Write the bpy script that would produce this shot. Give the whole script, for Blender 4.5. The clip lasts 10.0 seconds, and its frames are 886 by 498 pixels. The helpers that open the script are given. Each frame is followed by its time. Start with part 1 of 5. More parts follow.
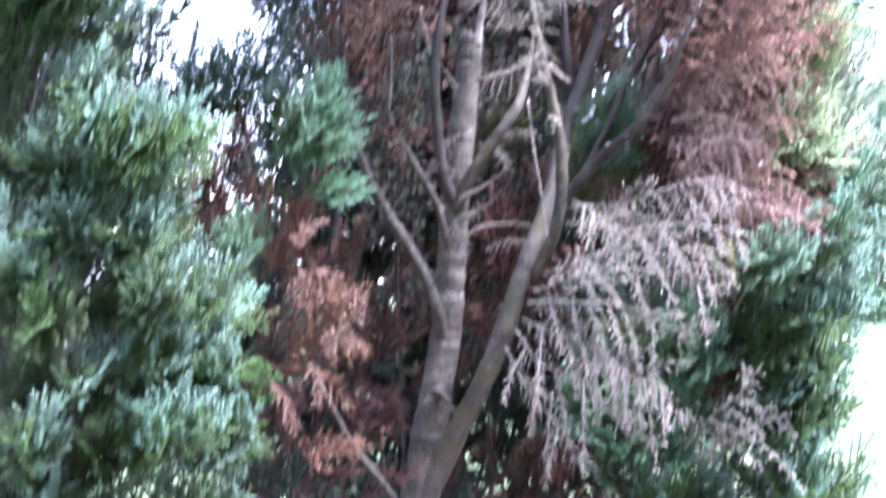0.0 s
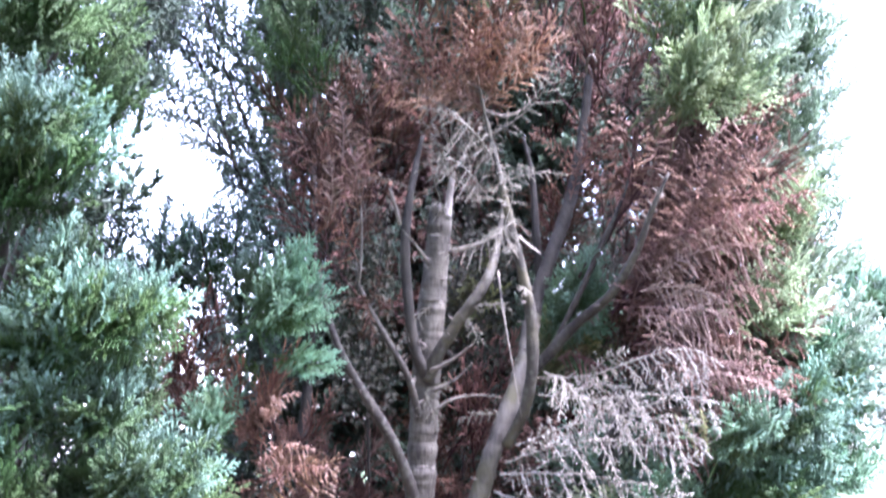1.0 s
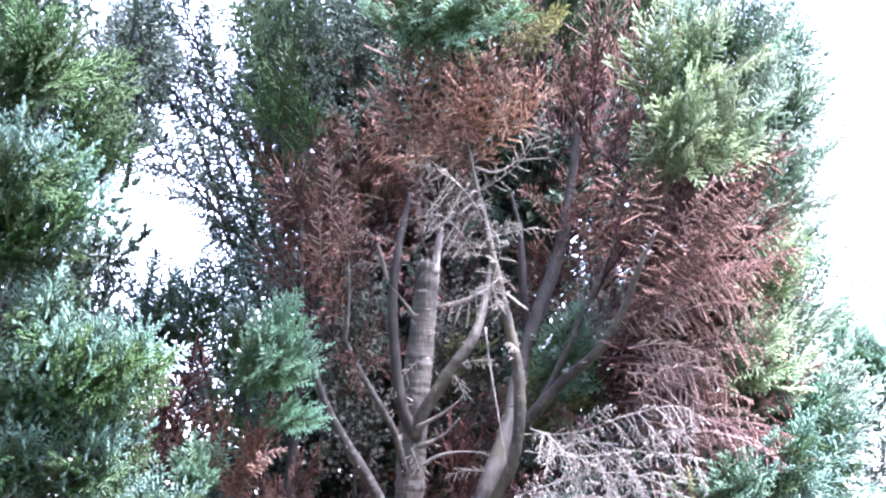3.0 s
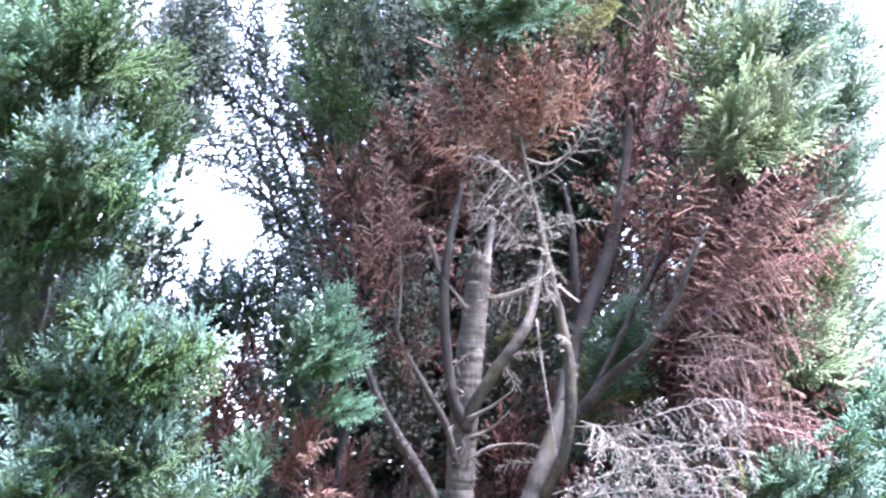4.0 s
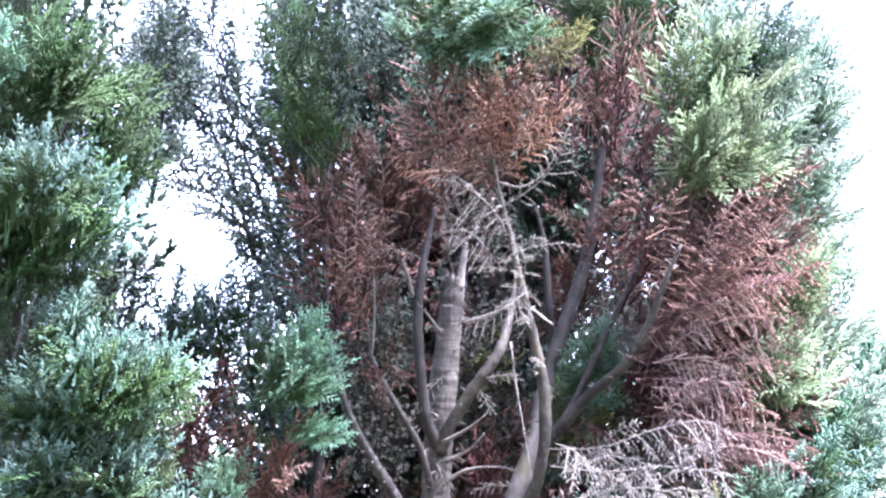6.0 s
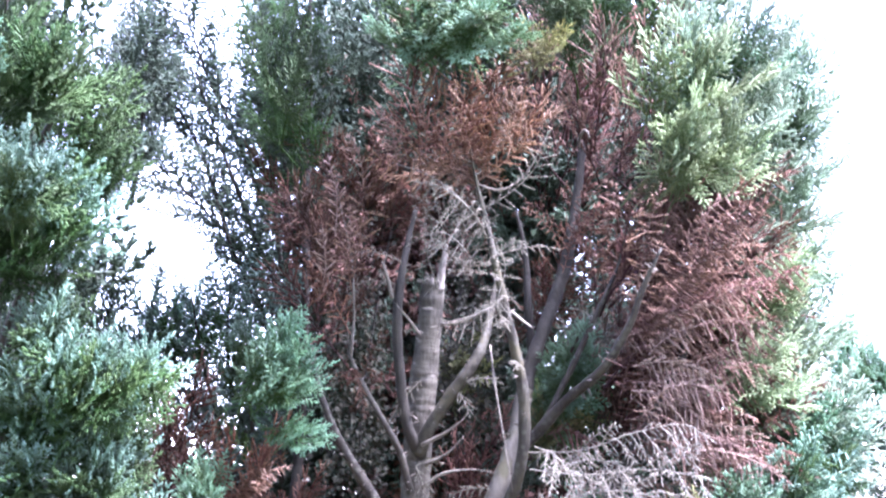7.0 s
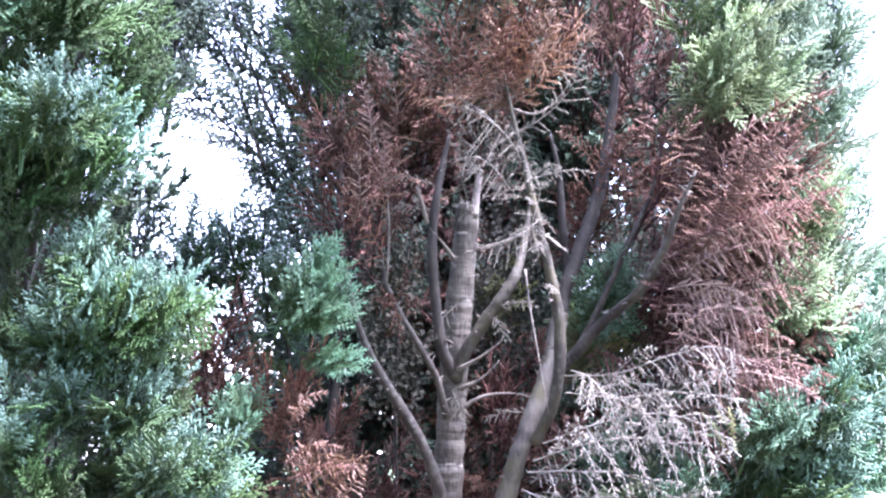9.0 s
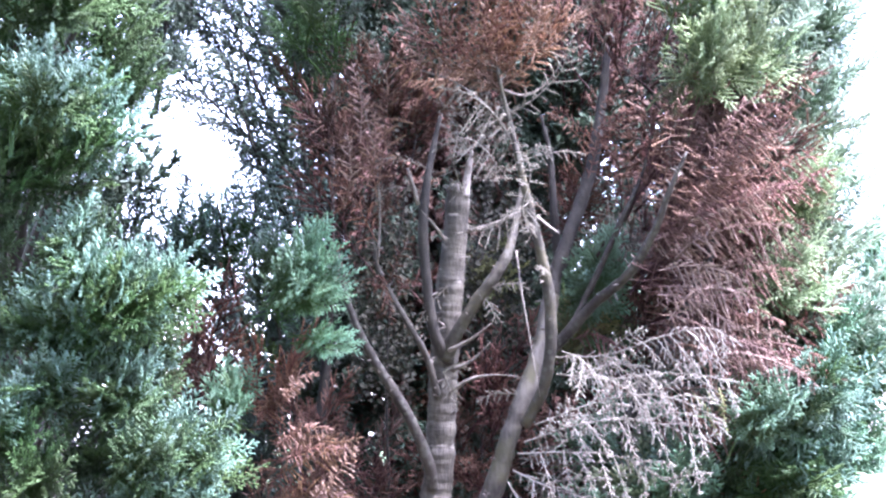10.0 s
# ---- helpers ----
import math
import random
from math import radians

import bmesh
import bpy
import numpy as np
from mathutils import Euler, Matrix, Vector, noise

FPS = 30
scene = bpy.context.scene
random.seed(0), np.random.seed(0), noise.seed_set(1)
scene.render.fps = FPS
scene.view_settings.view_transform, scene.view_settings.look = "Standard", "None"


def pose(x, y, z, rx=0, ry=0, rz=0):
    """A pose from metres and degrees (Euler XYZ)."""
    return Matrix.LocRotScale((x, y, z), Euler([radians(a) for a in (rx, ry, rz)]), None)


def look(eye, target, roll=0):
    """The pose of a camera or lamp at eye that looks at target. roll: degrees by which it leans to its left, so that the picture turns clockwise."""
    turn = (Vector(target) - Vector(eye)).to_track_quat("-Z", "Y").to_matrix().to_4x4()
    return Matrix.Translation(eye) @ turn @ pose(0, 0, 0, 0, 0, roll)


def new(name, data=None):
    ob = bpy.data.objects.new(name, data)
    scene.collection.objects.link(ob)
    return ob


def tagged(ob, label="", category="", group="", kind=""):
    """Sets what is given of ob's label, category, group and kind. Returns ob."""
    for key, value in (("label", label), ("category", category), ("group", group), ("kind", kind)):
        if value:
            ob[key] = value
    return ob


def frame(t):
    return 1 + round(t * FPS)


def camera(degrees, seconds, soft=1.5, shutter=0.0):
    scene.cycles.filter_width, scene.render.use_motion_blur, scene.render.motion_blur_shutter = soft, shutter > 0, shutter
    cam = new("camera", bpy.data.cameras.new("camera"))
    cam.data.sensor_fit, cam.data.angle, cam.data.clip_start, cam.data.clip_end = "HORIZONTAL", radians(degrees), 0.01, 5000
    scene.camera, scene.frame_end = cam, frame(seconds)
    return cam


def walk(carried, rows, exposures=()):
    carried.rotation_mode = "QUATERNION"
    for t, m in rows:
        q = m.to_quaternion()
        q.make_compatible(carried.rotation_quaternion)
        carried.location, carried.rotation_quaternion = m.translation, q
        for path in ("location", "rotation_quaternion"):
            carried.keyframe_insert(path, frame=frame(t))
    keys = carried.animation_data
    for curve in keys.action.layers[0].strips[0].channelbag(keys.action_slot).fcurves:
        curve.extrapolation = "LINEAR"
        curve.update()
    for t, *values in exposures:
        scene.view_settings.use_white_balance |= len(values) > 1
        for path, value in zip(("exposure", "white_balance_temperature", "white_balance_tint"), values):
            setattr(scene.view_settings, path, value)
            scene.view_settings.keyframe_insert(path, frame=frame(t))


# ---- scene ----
# the camera is held by hand, far off with a long lens, and only turns
cam = camera(24, 10.0, soft=2.3, shutter=0.9)
EYE = (0.0, 0.0, 1.5)
TURNS = (
    (0, 90.88, 0.46, -0.40),
    (0.1, 91.47, 0.64, -0.55),
    (0.2, 91.89, 0.67, -0.72),
    (0.3, 92.06, 0.57, -0.89),
    (0.5, 92.25, 0.58, -1.03),
    (0.6, 92.68, 0.62, -1.08),
    (0.7, 93.88, 0.80, -1.11),
    (1, 95.60, 0.98, -1.17),
    (1.5, 96.52, 0.76, -1.33),
    (2, 96.76, 0.68, -1.55),
    (2.2, 96.88, 0.70, -1.61),
    (3.3, 97.14, 0.77, -1.47),
    (3.5, 97.03, 0.92, -1.26),
    (4, 96.91, 0.26, -0.17),
    (4.5, 96.50, -0.00, 0.00),
    (5, 96.19, 0.17, -0.03),
    (5.5, 96.45, 0.49, -0.65),
    (5.7, 97.32, 0.66, -0.71),
    (6.8, 97.69, 0.66, -1.31),
    (7, 97.62, 0.63, -1.42),
    (7.5, 96.045, 0.89, -1.37),
    (8, 95.70, 1.15, -1.28),
    (8.5, 95.72, 1.06, -0.99),
    (9, 95.56, 1.00, -0.42),
    (9.5, 95.36, 0.96, -0.425),
    (10, 95.05, 1.10, -0.66),
)
walk(cam, [(t, pose(*EYE, rx, ry, rz)) for t, rx, ry, rz in TURNS], ((0.0, 3.6, 5450, 38), (10.0, 3.6, 5450, 38)))

# ---- light: bright white overcast, brighter towards the right ----
SUN_EL, SUN_AZ = radians(60), radians(112)          # azimuth from +y towards +x
world = bpy.data.worlds.new("overcast_sky")
scene.world = world
world.use_nodes = True
wn, wl = world.node_tree.nodes, world.node_tree.links
wn.clear()
sky = wn.new("ShaderNodeTexSky")
sky.sky_type, sky.sun_disc = "NISHITA", False
sky.sun_elevation, sky.sun_rotation = SUN_EL, SUN_AZ
sky.air_density, sky.dust_density, sky.ozone_density = 1.0, 1.0, 1.0
pale = wn.new("ShaderNodeHueSaturation")
pale.inputs["Saturation"].default_value = 0.6
back = wn.new("ShaderNodeBackground")
back.inputs["Strength"].default_value = 0.14
wout = wn.new("ShaderNodeOutputWorld")
wl.new(sky.outputs[0], pale.inputs["Color"])
wl.new(pale.outputs[0], back.inputs["Color"])
wl.new(back.outputs[0], wout.inputs["Surface"])
sun = new("sun", bpy.data.lights.new("sun", "SUN"))
sun.data.energy, sun.data.angle, sun.data.color = 4.6, radians(20), (1.0, 0.96, 0.91)
SUN_DIR = Vector((math.sin(SUN_AZ) * math.cos(SUN_EL), math.cos(SUN_AZ) * math.cos(SUN_EL), math.sin(SUN_EL)))
sun.matrix_world = look(SUN_DIR * 30, (0, 0, 0))


# ---- materials ----
def nodes_of(name):
    m = bpy.data.materials.new(name)
    m.use_nodes = True
    n, l = m.node_tree.nodes, m.node_tree.links
    n.clear()
    return m, n, l


def leaf_material(name, inner, tip, rough=0.55, through_light=0.25, spread=0.14):
    """Old growth of one colour, young ends of another, some inner shade put into the contrast; each needle and each
    clump a little different.
    """
    m, n, l = nodes_of(name)
    age_shade = n.new("ShaderNodeAttribute")
    age_shade.attribute_name = "age_shade"
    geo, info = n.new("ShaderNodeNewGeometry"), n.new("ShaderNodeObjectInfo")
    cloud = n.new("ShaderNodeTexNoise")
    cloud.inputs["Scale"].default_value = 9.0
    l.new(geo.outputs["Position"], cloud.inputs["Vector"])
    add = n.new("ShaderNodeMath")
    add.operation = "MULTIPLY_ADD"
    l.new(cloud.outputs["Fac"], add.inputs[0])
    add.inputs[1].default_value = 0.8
    l.new(age_shade.outputs["Fac"], add.inputs[2])
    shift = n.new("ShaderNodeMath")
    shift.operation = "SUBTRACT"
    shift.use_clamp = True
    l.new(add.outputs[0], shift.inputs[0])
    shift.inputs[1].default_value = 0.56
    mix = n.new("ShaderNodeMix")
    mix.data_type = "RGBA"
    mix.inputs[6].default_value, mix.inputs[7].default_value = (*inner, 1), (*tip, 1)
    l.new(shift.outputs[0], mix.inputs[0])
    hsv = n.new("ShaderNodeHueSaturation")
    l.new(mix.outputs[2], hsv.inputs["Color"])
    val = n.new("ShaderNodeMapRange")
    val.inputs[3].default_value, val.inputs[4].default_value = 1 - spread, 1 + spread
    l.new(geo.outputs["Random Per Island"], val.inputs[0])
    l.new(val.outputs[0], hsv.inputs["Value"])
    hue = n.new("ShaderNodeMapRange")
    hue.inputs[3].default_value, hue.inputs[4].default_value = 0.485, 0.515
    l.new(info.outputs["Random"], hue.inputs[0])
    l.new(hue.outputs[0], hsv.inputs["Hue"])
    tone = n.new("ShaderNodeTexNoise")                 # faded and fresher stretches of growth
    tone.inputs["Scale"].default_value = 3.5
    l.new(geo.outputs["Position"], tone.inputs["Vector"])
    fade = n.new("ShaderNodeMapRange")
    fade.inputs[1].default_value, fade.inputs[2].default_value = 0.35, 0.65
    fade.inputs[3].default_value, fade.inputs[4].default_value = 0.86, 1.12
    l.new(tone.outputs["Fac"], fade.inputs[0])
    l.new(fade.outputs[0], hsv.inputs["Saturation"])
    bsdf = n.new("ShaderNodeBsdfPrincipled")
    bsdf.inputs["Roughness"].default_value = rough
    bsdf.inputs["Specular IOR Level"].default_value = 0.25
    l.new(hsv.outputs[0], bsdf.inputs["Base Color"])
    tr = n.new("ShaderNodeBsdfTranslucent")
    l.new(hsv.outputs[0], tr.inputs["Color"])
    both = n.new("ShaderNodeMixShader")
    both.inputs[0].default_value = through_light
    l.new(bsdf.outputs[0], both.inputs[1])
    l.new(tr.outputs[0], both.inputs[2])
    out = n.new("ShaderNodeOutputMaterial")
    l.new(both.outputs[0], out.inputs["Surface"])
    return m


def bark_material(name, light, dark, moss=None, rings=0.0, scale=1.0, lichen=None, scars=None):
    """Bark with fine upright grain, blotches, ring-shaped scars and, if given, moss in patches."""
    m, n, l = nodes_of(name)
    geo = n.new("ShaderNodeNewGeometry")
    mp = n.new("ShaderNodeMapping")
    mp.inputs["Scale"].default_value = (1, 1, 0.25)
    l.new(geo.outputs["Position"], mp.inputs["Vector"])
    grain = n.new("ShaderNodeTexNoise")
    grain.inputs["Scale"].default_value, grain.inputs["Detail"].default_value = 130 * scale, 5
    l.new(mp.outputs[0], grain.inputs["Vector"])
    blot = n.new("ShaderNodeTexNoise")
    blot.inputs["Scale"].default_value, blot.inputs["Detail"].default_value = 16 * scale, 4
    l.new(geo.outputs["Position"], blot.inputs["Vector"])
    level = n.new("ShaderNodeMapping")
    level.inputs["Scale"].default_value = (10, 10, 40)
    l.new(geo.outputs["Position"], level.inputs["Vector"])
    wave = n.new("ShaderNodeTexNoise")
    wave.inputs["Scale"].default_value, wave.inputs["Detail"].default_value = 1.0, 3
    l.new(level.outputs[0], wave.inputs["Vector"])
    s = n.new("ShaderNodeMath")
    s.operation = "MULTIPLY_ADD"
    l.new(grain.outputs["Fac"], s.inputs[0])
    s.inputs[1].default_value = 0.6
    l.new(blot.outputs["Fac"], s.inputs[2])
    ramp = n.new("ShaderNodeMapRange")
    ramp.inputs[1].default_value, ramp.inputs[2].default_value = 0.58, 1.0
    l.new(s.outputs[0], ramp.inputs[0])
    mix = n.new("ShaderNodeMix")
    mix.data_type = "RGBA"
    mix.inputs[6].default_value, mix.inputs[7].default_value = (*dark, 1), (*light, 1)
    l.new(ramp.outputs[0], mix.inputs[0])
    col = mix.outputs[2]
    band = n.new("ShaderNodeMapRange")
    band.inputs[1].default_value, band.inputs[2].default_value = 0.36, 0.30
    band.inputs[3].default_value, band.inputs[4].default_value = 0.0, rings
    l.new(wave.outputs["Fac"], band.inputs[0])
    scar = n.new("ShaderNodeMix")
    scar.data_type = "RGBA"
    l.new(band.outputs[0], scar.inputs[0])
    l.new(col, scar.inputs[6])
    scar.inputs[7].default_value = (*(scars or [c * 0.35 for c in dark]), 1)
    col = scar.outputs[2]
    if moss:
        mn = n.new("ShaderNodeTexNoise")
        mn.inputs["Scale"].default_value, mn.inputs["Detail"].default_value = 11, 6
        l.new(geo.outputs["Position"], mn.inputs["Vector"])
        mr = n.new("ShaderNodeMapRange")
        mr.inputs[1].default_value, mr.inputs[2].default_value = 0.46, 0.62
        l.new(mn.outputs["Fac"], mr.inputs[0])
        mm = n.new("ShaderNodeMix")
        mm.data_type = "RGBA"
        l.new(mr.outputs[0], mm.inputs[0])
        l.new(col, mm.inputs[6])
        mm.inputs[7].default_value = (*moss, 1)
        col = mm.outputs[2]
    if lichen:
        spot = n.new("ShaderNodeTexVoronoi")
        spot.inputs["Scale"].default_value = 55
        l.new(geo.outputs["Position"], spot.inputs["Vector"])
        where = n.new("ShaderNodeTexNoise")
        where.inputs["Scale"].default_value, where.inputs["Detail"].default_value = 22, 5
        l.new(geo.outputs["Position"], where.inputs["Vector"])
        sub = n.new("ShaderNodeMath")
        sub.operation = "SUBTRACT"
        l.new(where.outputs["Fac"], sub.inputs[0])
        l.new(spot.outputs["Distance"], sub.inputs[1])
        lr = n.new("ShaderNodeMapRange")
        lr.inputs[1].default_value, lr.inputs[2].default_value = 0.02, 0.30
        l.new(sub.outputs[0], lr.inputs[0])
        lm = n.new("ShaderNodeMix")
        lm.data_type = "RGBA"
        l.new(lr.outputs[0], lm.inputs[0])
        l.new(col, lm.inputs[6])
        lm.inputs[7].default_value = (*lichen, 1)
        col = lm.outputs[2]
    bsdf = n.new("ShaderNodeBsdfPrincipled")
    bsdf.inputs["Roughness"].default_value = 0.8
    l.new(col, bsdf.inputs["Base Color"])
    bump = n.new("ShaderNodeBump")
    bump.inputs["Strength"].default_value, bump.inputs["Distance"].default_value = 0.8, 0.006
    relief = n.new("ShaderNodeMath")
    relief.operation = "MULTIPLY_ADD"
    l.new(wave.outputs["Fac"], relief.inputs[0])
    relief.inputs[1].default_value = 2.2 * rings
    l.new(s.outputs[0], relief.inputs[2])
    l.new(relief.outputs[0], bump.inputs["Height"])
    l.new(bump.outputs[0], bsdf.inputs["Normal"])
    out = n.new("ShaderNodeOutputMaterial")
    l.new(bsdf.outputs[0], out.inputs["Surface"])
    return m


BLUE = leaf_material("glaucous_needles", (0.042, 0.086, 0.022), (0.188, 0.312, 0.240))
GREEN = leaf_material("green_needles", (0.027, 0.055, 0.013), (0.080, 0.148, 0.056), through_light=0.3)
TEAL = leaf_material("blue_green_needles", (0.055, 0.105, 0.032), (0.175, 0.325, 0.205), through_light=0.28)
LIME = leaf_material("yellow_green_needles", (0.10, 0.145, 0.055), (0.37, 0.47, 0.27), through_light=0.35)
# pale copy of the green; glare of the right-hand sky is in its colour
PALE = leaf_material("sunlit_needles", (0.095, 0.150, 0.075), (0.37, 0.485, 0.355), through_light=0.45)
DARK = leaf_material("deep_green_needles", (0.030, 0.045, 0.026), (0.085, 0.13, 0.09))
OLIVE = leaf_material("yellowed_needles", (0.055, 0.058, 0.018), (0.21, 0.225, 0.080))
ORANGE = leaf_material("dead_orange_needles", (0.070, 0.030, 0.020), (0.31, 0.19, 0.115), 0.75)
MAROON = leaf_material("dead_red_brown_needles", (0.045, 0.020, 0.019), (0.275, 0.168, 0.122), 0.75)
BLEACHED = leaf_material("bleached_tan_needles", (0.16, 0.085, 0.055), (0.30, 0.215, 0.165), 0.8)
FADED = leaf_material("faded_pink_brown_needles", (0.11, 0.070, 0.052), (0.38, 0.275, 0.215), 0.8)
# dimmer copy of the blue-green, the low light by the gap in its colour
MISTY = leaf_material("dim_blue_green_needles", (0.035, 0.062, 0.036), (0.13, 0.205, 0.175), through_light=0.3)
# darkened copy of the dead browns; shade deep in the crown is in the colour
SHADED_RUSSET = leaf_material("shaded_russet_needles", (0.030, 0.014, 0.011), (0.15, 0.085, 0.055), 0.8)
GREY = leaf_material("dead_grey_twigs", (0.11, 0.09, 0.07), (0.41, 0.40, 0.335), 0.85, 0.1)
# darker copy of the grey twigs, with the shade inside the crown in its colour
SHADED_GREY = leaf_material("shaded_grey_twigs", (0.09, 0.08, 0.062), (0.275, 0.265, 0.21), 0.85, 0.1)
IVY = leaf_material("ivy_leaves", (0.020, 0.021, 0.012), (0.056, 0.058, 0.036), 0.7, 0.15)
TRUNK = bark_material("ringed_pale_bark", (0.120, 0.111, 0.085), (0.026, 0.0225, 0.017), rings=0.7, scars=(0.40, 0.37, 0.32))
LIMB = bark_material("grey_brown_bark", (0.054, 0.047, 0.033), (0.015, 0.012, 0.009), rings=0.3, lichen=(0.068, 0.066, 0.050))
MOSSY = bark_material("mossy_bark", (0.050, 0.045, 0.030), (0.015, 0.013, 0.009), (0.06, 0.054, 0.028), 0.3, lichen=(0.064, 0.062, 0.046))
STEM = bark_material("pale_stem_bark", (0.125, 0.115, 0.092), (0.034, 0.030, 0.024), (0.070, 0.067, 0.034), 0.3)
DARKBARK = bark_material("dark_bark", (0.035, 0.031, 0.022), (0.012, 0.0105, 0.008), rings=0.3)
DRYBARK = bark_material("dry_twig_bark", (0.20, 0.18, 0.145), (0.065, 0.055, 0.045), scale=2.0)
BARE = bark_material("stripped_wood", (0.36, 0.33, 0.295), (0.10, 0.085, 0.07))


# ---- builders ----
def part(name, me, material, parent, label=""):
    """One mesh object under a thing; the mesh is in world metres."""
    me.materials.append(material)
    ob = new(name, me)
    ob.parent = parent
    ob.matrix_parent_inverse = Matrix.Translation(-parent.location)
    if name in ("limb", "stem", "broken_stub"):
        co = np.empty(len(me.vertices) * 3, np.float32)
        me.vertices.foreach_get("co", co)
        BRANCHES.setdefault(parent.name, []).append((ob, co.reshape(-1, 3)[::3]))
    return tagged(ob, label)


BRANCHES = {}


def branch_at(tree, point, within=0.05):
    """The limb of the tree that a twig starting at point grows from, or the tree itself."""
    best, found = within, tree
    for ob, co in BRANCHES.get(tree.name, ()):
        far = float(np.min(np.linalg.norm(co - np.array(point[:3]), axis=1)))
        if far < best:
            best, found = far, ob
    return found


def thing(name, base, label, category, group="", kind=""):
    ob = new(name)
    ob.location = base
    return tagged(ob, label, category, group, kind)


def mesh_from(name, verts, faces, smooth=True):
    me = bpy.data.meshes.new(name)
    me.from_pydata(verts, [], faces)
    if smooth:
        me.shade_smooth()
    return me


def spline(points, steps):
    """Catmull-Rom through points of any number of components."""
    p = [np.array(q, float) for q in points]
    p = [2 * p[0] - p[1]] + p + [2 * p[-1] - p[-2]]
    out = []
    for i in range(1, len(p) - 2):
        a, b, c, d = p[i - 1:i + 3]
        for k in range(steps):
            t = k / steps
            out.append(0.5 * (2 * b + (c - a) * t + (2 * a - 5 * b + 4 * c - d) * t * t + (3 * b - a - 3 * c + d) * t ** 3))
    out.append(p[-2])
    return out


def tube(name, points, sides=12, steps=6, rough=0.07, rings=0.0):
    """A tapering, slightly knobbly limb through (x, y, z, radius)."""
    rng = random.Random(len(points) * 97 + int(points[0][2] * 1000))
    line = spline(points, steps)
    ring_of, verts, faces = [], [], []
    n = len(line)
    swell = [rng.uniform(0, 1) for _ in range(n)]
    for i, q in enumerate(line):
        a, b = line[max(i - 1, 0)][:3], line[min(i + 1, n - 1)][:3]
        d = Vector(b - a).normalized()
        u = d.cross(Vector((0.3, 1, 0.2))).normalized()
        v = d.cross(u)
        r = max(float(q[3]), 0.0012) * (1 + rough * (swell[i] - 0.5) * 2)
        r *= 1 + rings * max(0.0, noise.noise(Vector((0.3, 0.7, q[2] * 28)))) ** 0.7
        for k in range(sides):
            ang = 2 * math.pi * k / sides
            o = Vector(q[:3])
            lump = 1 + rough * 2.6 * noise.noise(o * 14 + Vector((math.cos(ang), math.sin(ang), 0)) * 1.3)
            verts.append(o + (u * math.cos(ang) + v * math.sin(ang)) * r * lump)
    for i in range(n - 1):
        for k in range(sides):
            k2 = (k + 1) % sides
            faces.append((i * sides + k, i * sides + k2, (i + 1) * sides + k2, (i + 1) * sides + k))
    faces.append(tuple(range(sides - 1, -1, -1)))
    faces.append(tuple((n - 1) * sides + k for k in range(sides)))
    return mesh_from(name, verts, faces)


